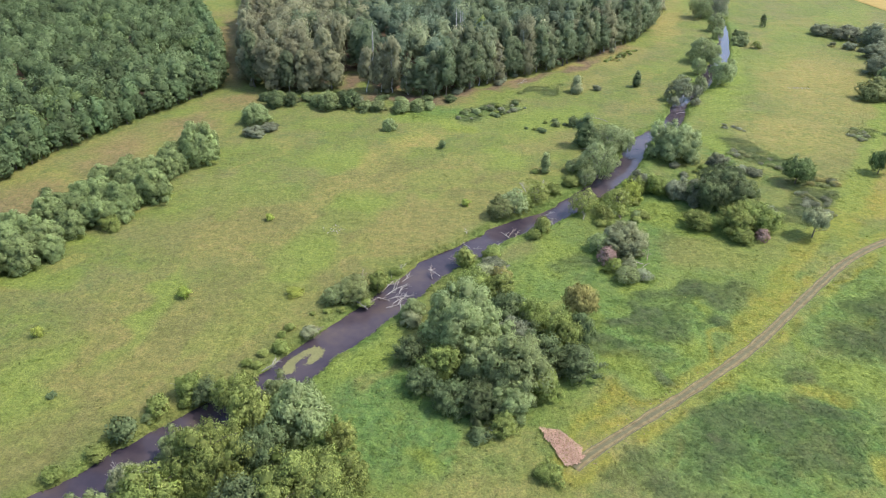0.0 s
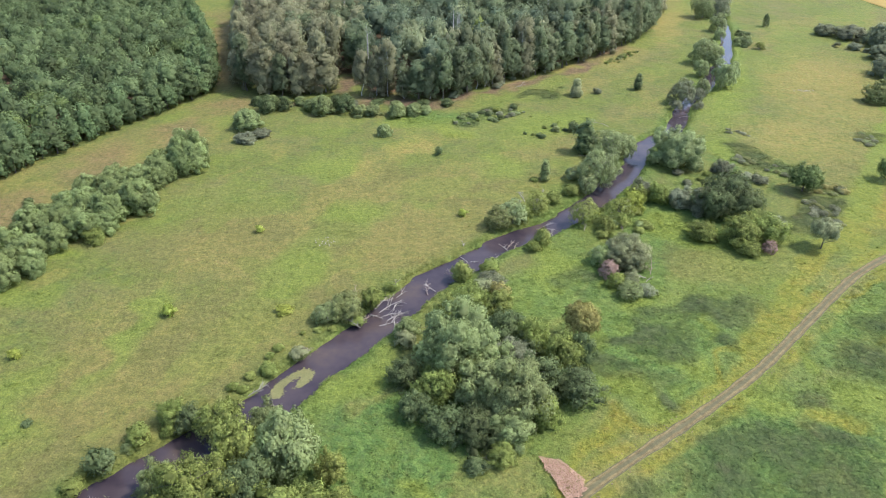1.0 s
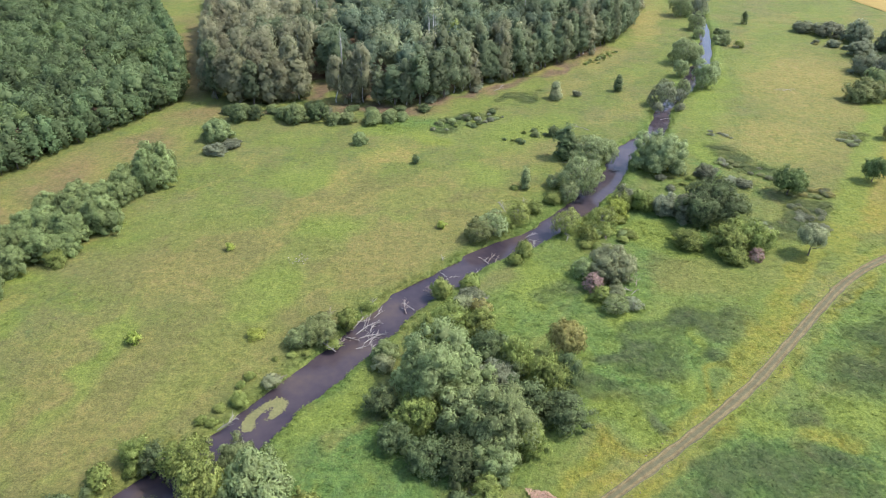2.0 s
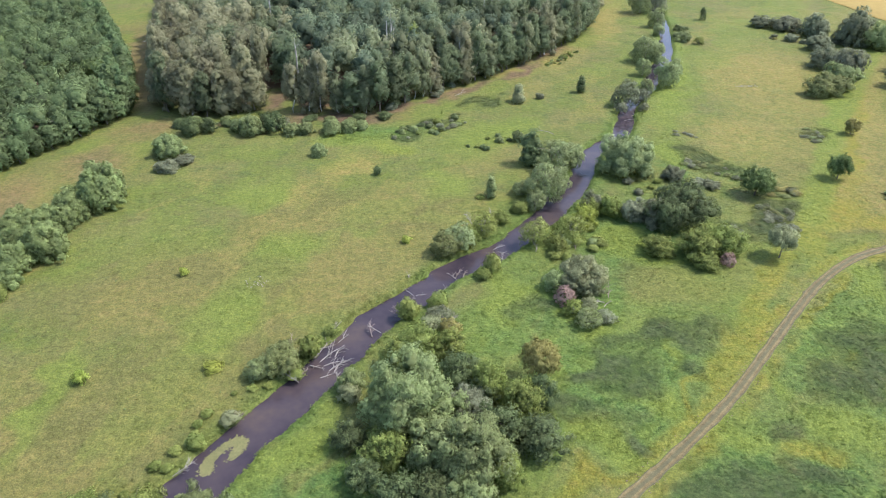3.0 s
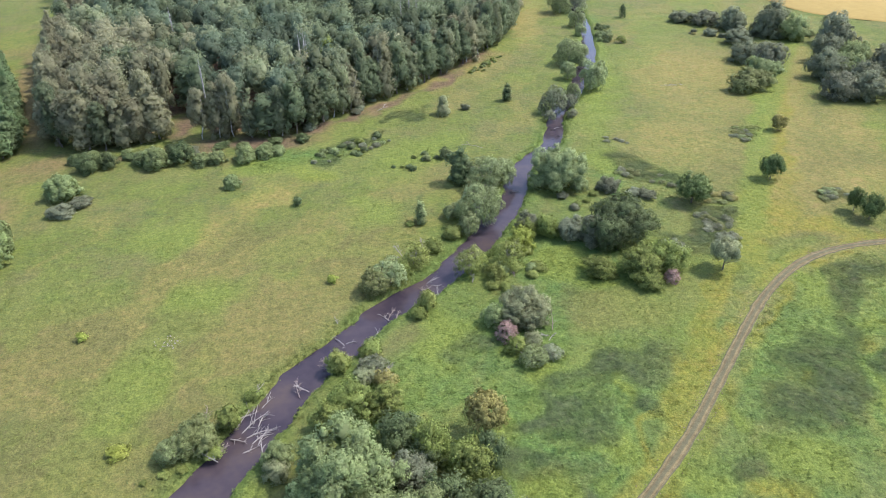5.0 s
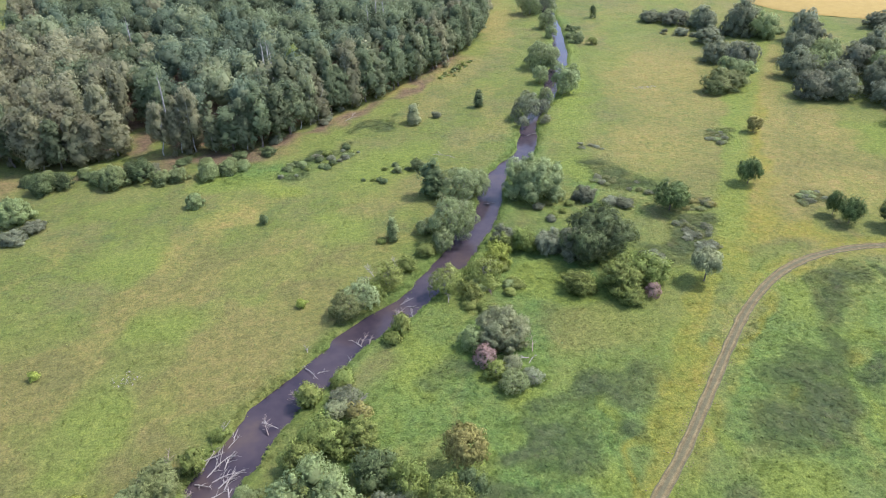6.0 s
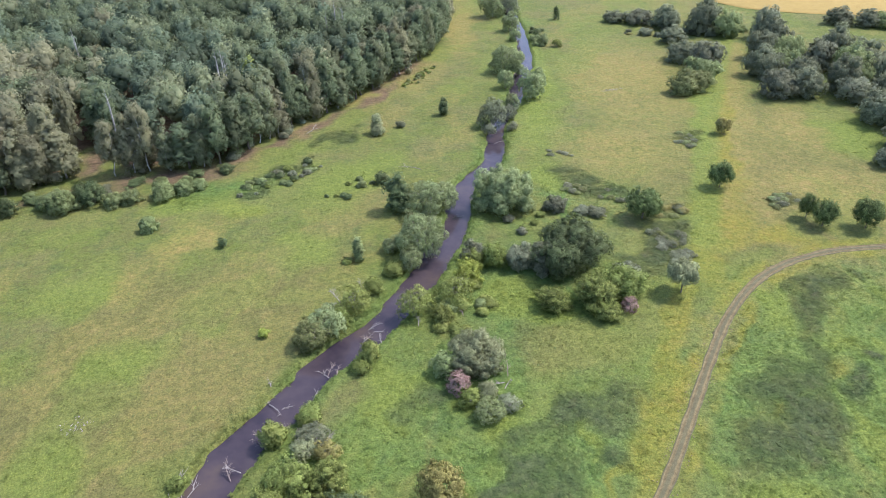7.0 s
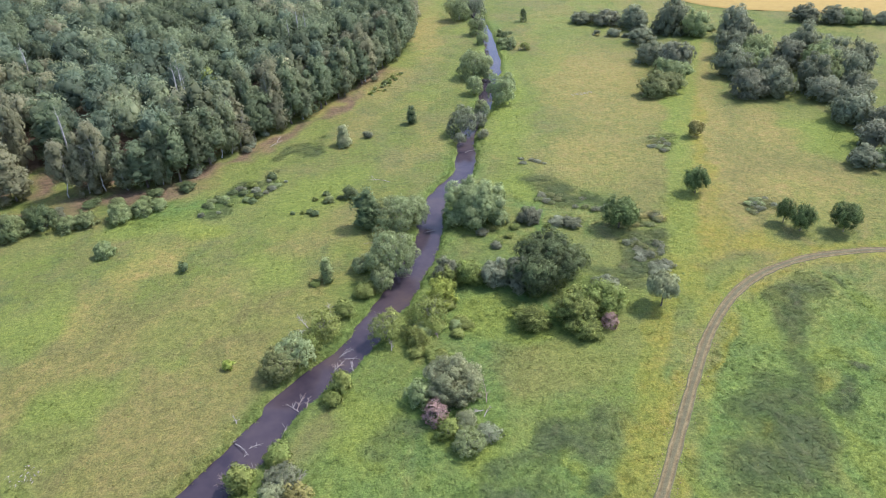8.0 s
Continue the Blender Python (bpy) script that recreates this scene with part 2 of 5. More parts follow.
def ball():
    g = (1 + math.sqrt(5)) / 2
    v = np.array([(s * 1.0, t * g, 0.0) for s in (-1, 1) for t in (-1, 1)] + [(0.0, s * 1.0, t * g) for s in (-1, 1) for t in (-1, 1)] + [(t * g, 0.0, s * 1.0) for s in (-1, 1) for t in (-1, 1)])
    f = []
    for i in range(12):
        for j in range(i + 1, 12):
            for k in range(j + 1, 12):
                if max(np.linalg.norm(v[i] - v[j]), np.linalg.norm(v[j] - v[k]), np.linalg.norm(v[i] - v[k])) < 2.1:
                    out = np.dot(np.cross(v[j] - v[i], v[k] - v[i]), v[i]) > 0
                    f.append((i, j, k) if out else (i, k, j))
    return v / np.linalg.norm(v[0]), np.array(f)


BALL_V, BALL_F = ball()


def finer(v, f):
    """The ball with each face split in four."""
    verts, made, faces = [tuple(p) for p in v], {}, []
    def half(i, j):
        key = (min(i, j), max(i, j))
        if key not in made:
            m = (np.array(verts[i]) + np.array(verts[j])) / 2
            verts.append(tuple(m / np.linalg.norm(m)))
            made[key] = len(verts) - 1
        return made[key]
    for i, j, k in f:
        p, q, r = half(i, j), half(j, k), half(k, i)
        faces += [(i, p, r), (p, j, q), (r, q, k), (p, q, r)]
    return np.array(verts), np.array(faces)


FINE_V, FINE_F = finer(BALL_V, BALL_F)


def crown_arrays(seed, R, H, low, lobes, lobe, clumps, clump, per, leaf, droop=0.0, taper=0.0, ragged=0.2, tall=1.0, spiky=0.0, narrow=0.55, far=False, filled=0.80):
    """A crown of rounded lobes (radii lobe times R), each set with leafy clumps of radius clump, from height low to H.
    taper narrows it towards the top, tall stretches the lobes, spiky lets shoots stand out of the clumps."""
    rng = np.random.default_rng(seed)
    k = np.arange(lobes) + 0.5
    z = 1 - 1.75 * k / lobes
    a = k * 2.39996 + rng.uniform(0, 6)
    wide = np.sqrt(np.maximum(1 - z * z, 0))
    d = np.stack([wide * np.cos(a), wide * np.sin(a), z], 1) + rng.normal(0, 0.13, (lobes, 3))
    r = R * rng.uniform(*lobe, lobes)
    half, mid = (H - low) / 2, (H + low) / 2
    reach = rng.uniform(1 - 1.7 * ragged, 1 + 0.15 * ragged, lobes)[:, None]
    c = d * np.stack([R - r, R - r, np.maximum(half - r * tall, 0.05)], 1) * reach
    c[:, :2] *= 1 - taper * (0.5 + c[:, 2:] / (2 * half))
    r *= 1 - 0.45 * taper * (0.5 + c[:, 2] / (2 * half))
    c[:, 2] += mid
    fill = max(2, lobes // 7)
    c = np.vstack([c, np.stack([rng.normal(0, R * 0.2, fill), rng.normal(0, R * 0.2, fill), np.linspace(mid - half * 0.45, mid + half * 0.35, fill)], 1)])
    r = np.r_[r, np.full(fill, R * lobe[1])]
    keep = c[:, 2] > -0.3 * r
    c, r = c[keep], r[keep]
    out = unit((c - np.array([0, 0, mid - half * 0.45])) / np.array([R, R, half]))
    n = np.maximum(4, (clumps * (r / r.mean()) ** 2).astype(int))
    idx = np.repeat(np.arange(len(c)), n)
    e = unit(rng.normal(0, 1, (len(idx), 3)) + out[idx] * 0.9 + np.array([0, 0, 0.3]))
    p = c[idx] + e * (r[idx] * (rng.uniform(0.80, 1.12, len(idx)) + (rng.random(len(idx)) < 0.15) * rng.uniform(0, 0.25 + 0.3 * spiky, len(idx))))[:, None] * np.array([1, 1, tall])
    gap = (p[:, None, :] - c[None]) / np.array([1, 1, tall])
    buried = (np.linalg.norm(gap, axis=2) < 0.80 * r[None]).any(1) | (p[:, 2] < 0.04)
    idx, e, p = idx[~buried], e[~buried], p[~buried]
    q = clump * rng.uniform(0.65, 1.35, len(p))
    tone = rng.normal(0, 0.11, len(c))[idx] + rng.normal(0, 0.07 if far else 0.12 + 0.10 * spiky, len(p))
    j = np.repeat(np.arange(len(p)), per)
    f = unit(rng.normal(0, 1, (len(j), 3)) + e[j] * 0.9)
    reach = rng.triangular(0.35, 1.0, 1.45 + spiky, len(j))
    lp = p[j] + f * (q[j] * reach)[:, None] * np.array([1, 1, 0.5 + 0.5 * tall])
    lp[:, 2] = np.maximum(lp[:, 2], 0.04)
    lv, lf = leaves(rng, lp, f * 0.7 + e[j] * 0.4, leaf, droop, narrow)
    by_clump, by_lobe, by_crown = (0.50, 0.60, 0.50) if far else (0.55 + 0.6 * spiky, 0.55, 0.42)
    ln = np.repeat(unit(by_clump * f + by_lobe * e[j] + by_crown * out[idx[j]] + rng.normal(0, 0.12 if far else 0.16 + 0.12 * spiky, f.shape)), 3, 0)
    core_v, core_f = (BALL_V, BALL_F) if far else (FINE_V, FINE_F)
    shell = [core_v * (1 + rng.normal(0, 0.07, (len(core_v), 1))) for _ in c]
    cv = np.vstack([s * (rr * filled) * np.array([1, 1, tall]) + cc for s, cc, rr in zip(shell, c, r)])
    cn = unit(np.vstack([s + 0.6 * o for s, o in zip(shell, out)]) + rng.normal(0, 0.25, (len(core_v) * len(c), 3)))
    cv[:, 2] = np.maximum(cv[:, 2], 0.0)
    cf = np.vstack([core_f + len(core_v) * m for m in range(len(c))])
    # cores get a darker tone, painting in the shade between clumps
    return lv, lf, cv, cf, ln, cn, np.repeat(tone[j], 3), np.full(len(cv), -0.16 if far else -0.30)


def crown_mesh(name, mat, arrays):
    lv, lf, cv, cf, ln, cn, lt, ct = arrays
    me = mesh_of(name, np.vstack([lv, cv]), np.vstack([lf, cf + len(lv)]), mat, True, np.vstack([ln, cn]))
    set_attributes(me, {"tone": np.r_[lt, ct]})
    return me


def tube(bm, pts, radii, sides=6):
    """A tapering limb along the points."""
    rings = []
    for k, (p, r) in enumerate(zip(pts, radii)):
        a, b = Vector(pts[max(k - 1, 0)]), Vector(pts[min(k + 1, len(pts) - 1)])
        q = (b - a).to_track_quat("Z", "Y")
        rings.append([bm.verts.new(Vector(p) + q @ Vector((r * math.cos(t), r * math.sin(t), 0))) for t in (2 * math.pi * s / sides for s in range(sides))])
    for one, two in zip(rings, rings[1:]):
        for s in range(sides):
            bm.faces.new((one[s], one[(s + 1) % sides], two[(s + 1) % sides], two[s]))
    bm.faces.new(rings[0][::-1])
    bm.faces.new(rings[-1])


def baked(name, bm, mat):
    me = bpy.data.meshes.new(name)
    bm.to_mesh(me)
    bm.free()
    me.materials.append(mat)
    return me


def trunk_mesh(seed, R, H, low, mat, stems=1, limbs=5, thick=0.02):
    rng = random.Random(seed)
    bm = bmesh.new()
    for s in range(stems):
        a = rng.uniform(0, 6.28)
        lean = rng.uniform(0.05, 0.12) * H if stems == 1 else rng.uniform(0.2, 0.5) * R
        top = Vector((math.cos(a) * lean, math.sin(a) * lean, H * 0.86))
        foot = Vector((math.cos(a), math.sin(a), 0)) * (0.0 if stems == 1 else R * 0.07)
        foot.z = -0.35
        pts = [foot.lerp(top, f) + Vector((rng.uniform(-1, 1), rng.uniform(-1, 1), 0)) * 0.02 * H * (0 < f < 1) for f in (0, 0.12, 0.35, 0.6, 0.82, 1)]
        r0 = thick * H / (1 if stems == 1 else 1.5)
        tube(bm, pts, [r0 * f for f in (1.35, 1.0, 0.8, 0.55, 0.3, 0.08)])
        for k in range(limbs):
            f = rng.uniform(0.3, 0.8)
            start = foot.lerp(top, f)
            b = rng.uniform(0, 6.28)
            end = start + Vector((math.cos(b) * R * 0.75, math.sin(b) * R * 0.75, H * 0.16))
            tube(bm, [start, start.lerp(end, 0.5) + Vector((0, 0, 0.04 * H)), end], [r0 * 0.4, r0 * 0.25, r0 * 0.06], 5)
    return baked("trunk", bm, mat)


MODELS = {}


# lobes, their radii over R, clumps a lobe, clump radius, leaves a clump, leaf length
CROWNS = {
    "soft_small": (12, (0.26, 0.46), 22, 0.24, 9, 0.12), "soft_medium": (34, (0.15, 0.33), 34, 0.27, 9, 0.14), "soft_large": (70, (0.11, 0.27), 44, 0.32, 10, 0.15),
    "leafy_small": (12, (0.24, 0.44), 16, 0.26, 10, 0.14), "leafy_medium": (30, (0.15, 0.33), 14, 0.34, 16, 0.14), "leafy_large": (62, (0.11, 0.26), 17, 0.40, 18, 0.15),
    "soft_medium_far": (24, (0.18, 0.38), 22, 0.32, 8, 0.20), "soft_large_far": (36, (0.15, 0.34), 28, 0.38, 8, 0.23),
    "leafy_medium_far": (24, (0.18, 0.38), 22, 0.32, 8, 0.20), "leafy_large_far": (36, (0.15, 0.34), 28, 0.38, 8, 0.23),
}
LEAFY = ("light", "yellow", "dark", "lime", "fresh", "brown")


def model(kind, leafkind, size, variant):
    """Meshes of trunk and crown for a plant of unit-like proportions (R, H), made once and shared."""
    key = (kind, leafkind, size, variant)
    if key not in MODELS:
        seed = sum(ord(c) * (n + 3) for n, c in enumerate(kind + leafkind + size)) % 9973 + 131 * variant
        mat = LEAF[leafkind]
        if kind in ("shrub", "thin", "tree", "lone", "umbrella"):
            R, H = {"small": (1.4, 2.4), "medium": (3.2, 5.0), "large": (6.0, 8.8)}[size.split("_")[0]]
            leafy = leafkind in LEAFY
            rows = CROWNS[("leafy_" if leafy else "soft_") + size]
            low = {"shrub": -0.30, "thin": -0.15, "tree": -0.02, "lone": 0.10, "umbrella": 0.40}[kind] * H
            if kind == "thin":
                rows = (*rows[:2], int(rows[2] * 0.8), *rows[3:])
            arr = crown_arrays(seed, R, H, low, *rows, 0.3 if not leafy else 0.0, ragged=0.12 if leafkind in ("brown", "fresh") else 0.32 if leafy else 0.28, spiky=0.15 if leafkind == "brown" else 0.6 if leafy else 0.0 if leafkind == "osier" else 0.25, filled=0.25 if kind == "thin" else 0.64 if leafy else 0.70, far=size.endswith("far") or size == "small")
            trunk = trunk_mesh(seed, R, H * 0.85, 0, BARK, 2 if size == "small" else 4, 1, 0.018) if kind == "shrub" else trunk_mesh(seed, R, H, 0, DEADWOOD, 6, 5, 0.014) if kind == "thin" else trunk_mesh(seed, R, H, low, BARK, 1, 5, 0.022 if kind == "tree" else 0.03)
        elif kind == "spire":
            R, H = 1.4, 6.4
            arr = crown_arrays(seed, R, H, -1.2, 18, (0.40, 0.62), 22, 0.24, 10, 0.13, 0.0, 0.50, 0.25, 1.3)
            trunk = trunk_mesh(seed, R, H, 0.1, BARK, 1, 4, 0.012)
        elif kind == "birch":
            R, H = 3.2, 17.0
            arr = crown_arrays(seed, R, H, 2.0 if variant == 0 else -2.6, 32, (0.20, 0.40), 28, 0.36, 7, 0.30, 0.9, 0.40, 0.34, 1.8, 0.4, 0.42, True, 0.74)
            trunk = trunk_mesh(seed, R, H, 4.6, BIRCH_BARK, 1, 5, 0.0085)
        elif kind == "alder":
            R, H = 3.3, 16.0
            arr = crown_arrays(seed, R, H, -0.6, 30, (0.20, 0.40), 20, 0.40, 7, 0.28, 0.2, 0.34, 0.30, 1.4, 0.3, 0.5, True, 0.72)
            trunk = trunk_mesh(seed, R, H, 3.4, BARK, 1, 4, 0.012)
        else:
            R, H = 2.9, 10.0
            arr = crown_arrays(seed, R, H, -0.8, 20, (0.26, 0.46), 18, 0.42, 7, 0.28, 0.0, 0.2, 0.26, 1.2, 0.2, 0.55, True, 0.76)
            trunk = trunk_mesh(seed, R, H, 1.2, BARK, 1, 4, 0.015)
        MODELS[key] = (R, H, trunk, crown_mesh("crown", mat, arr))
    return MODELS[key]


plant_rng = random.Random(11)


def plant(name, kind, leafkind, x, y, R, H, label, category, group="", size=None, z=0.0):
    """A tree or shrub of radius R and height H, rooted at (x, y)."""
    size = size or ("small" if R < 2.1 else "medium" if R < 4.9 else "large")
    R0, H0, trunk, crown = model(kind, leafkind, size, plant_rng.randrange(3))
    root = tagged(new(name), label, category, group)
    root.matrix_basis = Matrix.LocRotScale((x, y, z), Euler((0, 0, plant_rng.uniform(0, 6.28))), (R / R0, R / R0, H / H0))
    for part_name, me in (("trunk", trunk), ("crown", crown)):
        ob = new(part_name, me)
        ob.parent = root
    return root


# ---- the plan: river, track, what grows where ----
def spline(points, step=1.0):
    """A smooth line (Catmull-Rom) through the rows, one row about every step metres."""
    p = np.array(points, float)
    p = np.vstack([2 * p[0] - p[1], p, 2 * p[-1] - p[-2]])
    rows = []
    for a, b, c, d in zip(p, p[1:], p[2:], p[3:]):
        n = max(2, int(np.linalg.norm(c[:2] - b[:2]) / step))
        for t in np.arange(n) / n:
            rows.append(0.5 * (2 * b + (c - a) * t + (2 * a - 5 * b + 4 * c - d) * t * t + (3 * b - a - 3 * c + d) * t ** 3))
    return np.array(rows + [p[-2]])


# centre x, y and width of the water
RIVER = spline([(-130, 5, 6.5), (-90, 26, 6.5), (-66, 44, 6.5), (-50.3, 56.6, 6.4), (-42, 65.6, 6.2), (-35.7, 71.7, 6.3), (-26.2, 81.6, 6.5), (-20.9, 89.5, 6.4),
                (-14, 98.4, 6.2), (-7.8, 107.6, 6.0), (-2.8, 114.8, 5.8), (3.2, 120.4, 5.4), (12, 129.6, 4.8), (20.5, 135.2, 4.7), (26.5, 140.9, 4.8),
                (35.4, 151.5, 5.2), (44, 164, 4.6), (49.3, 176.4, 4.4), (54, 183.5, 4.0), (62.4, 192, 4.2), (70.8, 211.8, 3.7), (81.2, 227, 3.2),
                (88, 241.6, 3.4), (98.5, 261, 4.3), (109.8, 294.7, 3.2), (118, 330, 3.6), (132, 390, 3.6), (165, 480, 3.6)])
TRACK_LINE = spline([(17.2, 65.5), (20.6, 68.6), (29.7, 75.5), (39.1, 82.6), (50.2, 91.8), (61, 102.4), (71.2, 112.6), (79.6, 120.3),
                     (89.4, 127.0), (98.6, 130.6), (108.9, 131.8), (118, 130.6), (126, 128.3), (140, 122), (165, 108)], 0.5)
WATER_Z = -0.75

# patches of other growth: x, y, half length, half width, turn in degrees
LUSH = [(-29, 115, 6, 12, -6), (-20, 138, 6, 5.5, -6), (-51, 99, 2.4, 14, -6), (0, 187, 6, 5, -19), (92, 241, 7, 57, -19), (87, 122, 2.8, 8, -19),
        (110, 116, 4.6, 2.9, -115), (100, 106, 2.6, 2.1, -101), (72, 180, 5.2, 7, -19), (49, 132, 8, 5, -19), (19, 118, 5.6, 8, -19), (93, 110, 5, 3, -19),
        (83, 91, 5.5, 2.8, -108), (60, 95, 4.3, 2.0, -80), (154, 174, 8, 16, -19)]
LUSH_MORE = [(46, 138, 5, 6, -19), (14, 165, 7.7, 8, -19), (-28, 163, 6, 10, -19), (-63, 78, 4.6, 12, 1), (-27, 119, 4, 5.4, 1), (-3, 67, 3, 3.4, 30), (-10, 192, 9, 6, 1),
             (29, 85, 3.6, 2.7, 1), (50, 84, 5.4, 4, 1), (39, 92, 4.7, 4.6, 1), (25, 93, 4, 6, 1), (32, 108, 5, 5.7, 1), (64, 84, 4, 6, 1), (124, 196, 2.6, 44, -31), (88, 121, 8.8, 2.0, 26), (46, 101, 5.0, 0.9, 51), (26, 192, 18, 8, 38), (-12, 87, 11, 2.6, 52)]
LUSH_WEST = [(-77, 108, 7.3, 2.9, -12), (-32, 110, 4.4, 3.9, -23), (-76, 124, 7.0, 2.4, 45), (-64, 141, 3.7, 2.9, 25)]
DRY = [(-92, 139, 9, 15, 1), (-83, 164, 9, 13, 1), (-71, 184, 9, 15, 1), (-86, 262, 7, 45, 1), (-11, 174, 6, 6.6, 1),
       (122, 231, 19, 40, -19), (97, 185, 14, 16, -19), (114, 167, 5, 39, -19), (145, 182, 10, 17, -19), (129, 152, 16, 13, -19),
       (92, 314, 6, 44, -19)]
DRY_MORE = [(-75, 236, 18, 5.5, 106), (-88, 280, 30, 5.5, 108), (-66, 203, 9, 6, 30), (61, 261, 7, 18, -25), (-21, 162, 4, 6, -19), (21, 227, 10, 2.6, 42), (40, 246, 14, 2.4, 45), (58, 265, 12, 2.2, 52), (132, 194, 6, 44, -31)]
FADED = [(-49, 121, 6.7, 3.6, 22), (-60, 102, 8.7, 2.8, -9), (-54, 108, 6.6, 2.1, -6), (-47, 81, 7, 7, 1), (-38, 87, 7, 3.6, 1), (-45, 123, 9, 10, 1), (-14, 122, 10, 4, 20), (-8, 137, 8, 9, -19), (-30, 96, 8, 5, 40), (-56, 90, 6, 8, 0)]
WEED = [(97, 120.5, 10, 3.6, 28), (86, 110, 5, 2.4, 70), (75, 98, 12, 6, 36), (89, 99, 4.8, 1.6, 70), (95.5, 105, 1.8, 1, -60), (110.5, 122, 2.2, 1, -50), (44, 105.5, 11, 3.6, 8), (36, 98, 5, 4.2, 60),
        (47, 97.8, 3, 1.8, 10), (57.5, 85, 3.4, 2.2, 20), (28, 218, 6, 4, 5), (11, 199, 10.5, 3, 40), (113, 186, 3.8, 5, -19)]
WEED_LOW = [(81, 170, 7.6, 3.6, -42), (87, 157, 4.2, 4.1, -48), (84, 147, 4.3, 4.2, -36), (79, 141, 3.1, 4.7, -39), (72, 140, 3.1, 3.3, -38), (115, 151, 4.1, 2.9, -5), (77, 179, 4.6, 2.5, -40)]
WEED_MORE = [(31, 99, 6.2, 2.2, 41), (28, 90, 5.2, 2.5, -35), (34, 85, 4.1, 1.9, -90), (45, 76, 9, 3.6, 0), (55, 75, 4.0, 2.3, -29), (25, 115, 5.0, 3.0, -21), (43, 69, 12, 4.5, 6), (28, 64, 4.5, 3, 1)]
# broad lime-green stretches either side of the track
LIME = [(85, 103, 26, 14, 40), (60, 123, 14, 9, 40), (98, 116, 14, 9, 20), (38, 108, 14, 10, 40), (16, 112, 12, 7, 45)]
HERB = [(-4, 76, 20, 15, 20), (14, 104, 16, 14, 40), (34, 96, 22, 18, 42), (30, 118, 16, 12, 40), (52, 140, 22, 14, 45), (80, 100, 26, 22, 42), (105, 112, 16, 14, 20), (48, 74, 22, 14, 30), (72, 165, 14, 10, 20), (-2, 196, 14, 6, 10)]
OLIVE = [(52, 121, 9, 7, -19), (-16, 152, 20, 9, 30), (-58, 70, 16, 12, 30), (-48, 86, 22, 20, 30), (-30, 108, 20, 14, 40), (-12, 124, 16, 16, 40), (-40, 128, 22, 14, 20), (8, 150, 16, 9, 40), (118, 160, 24, 24, 0), (100, 142, 18, 8, 0)]
GOLD = [(63, 113, 23, 1.7, 50), (76, 116, 9.5, 0.8, 45), (29, 85, 3.2, 2.0, -64), (47, 94, 17.3, 1.0, 51), (95, 150, 15.4, 2.2, 51), (123, 184, 36.9, 2.3, 59), (86, 104, 2.8, 1.7, -78), (72, 100, 0.9, 0.6, -20),
        (97, 146, 9, 5.5, 48), (86, 136, 3, 12, -30), (24, 76, 1.5, 12, -50), (105, 141, 6, 5, 0), (57, 80, 3, 3, 0), (60, 69, 3.4, 2.6, 0), (1, 186, 4, 3, -46)]
SOIL = [(25, 228.5, 10, 2.6, 36), (43, 244, 14, 2.6, 46), (57, 264.5, 14, 2.2, 52), (-15, 207, 15, 4.6, -3), (4, 212.5, 7, 3.4, 45), (14, 220, 6, 3.2, 40), (-40, 205, 12, 2.4, 1), (-34, 222, 4, 7, 0)]

SANDY = [(59, 263, 13, 3.6, 50), (-75, 236, 18, 5, 106), (-88, 280, 30, 5, 108), (-66, 203, 9, 6, 30), (-96, 134, 8, 14, 1), (-84, 162, 7, 13, 1), (-72, 184, 7, 13, 1), (-86, 262, 7, 45, 1)]


def patches(x, y, rows):
    w = np.zeros_like(x)
    for cx, cy, a, b, turn in rows:
        c, s = math.cos(radians(turn)), math.sin(radians(turn))
        dx, dy = x - cx, y - cy
        q = ((dx * c + dy * s) / a) ** 2 + ((dy * c - dx * s) / b) ** 2
        w = np.maximum(w, np.clip(1.6 - q, 0, 1.4) / 1.4)
    return w


def value_noise(x, y, scale, seed):
    """Smooth noise from 0 to 1 on a lattice of that many metres."""
    rng = np.random.default_rng(seed)
    g = rng.random((256, 256))
    u, v = x / scale, y / scale
    i, j = np.floor(u).astype(int), np.floor(v).astype(int)
    fu, fv = u - i, v - j
    fu, fv = fu * fu * (3 - 2 * fu), fv * fv * (3 - 2 * fv)
    a, b, c, d = g[i % 256, j % 256], g[(i + 1) % 256, j % 256], g[i % 256, (j + 1) % 256], g[(i + 1) % 256, (j + 1) % 256]
    return (a * (1 - fu) + b * fu) * (1 - fv) + (c * (1 - fu) + d * fu) * fv


def nearest(x, y, line, reach=14.0):
    """Distance to a line of points and the index of the nearest one; far places get 1e3."""
    dist, idx = np.full(x.shape, 1e3), np.zeros(x.shape, int)
    lo, hi = line[:, :2].min(0) - reach, line[:, :2].max(0) + reach
    near = np.flatnonzero((x > lo[0]) & (x < hi[0]) & (y > lo[1]) & (y < hi[1]))
    coarse = line[::8, :2]
    for part in np.array_split(near, max(1, len(near) // 20000)):
        d = (x[part, None] - coarse[None, :, 0]) ** 2 + (y[part, None] - coarse[None, :, 1]) ** 2
        part = part[d.min(1) < (reach + 8) ** 2]
        if len(part):
            d = (x[part, None] - line[None, :, 0]) ** 2 + (y[part, None] - line[None, :, 1]) ** 2
            k = d.argmin(1)
            dist[part], idx[part] = np.sqrt(d[np.arange(len(part)), k]), k
    return dist, idx


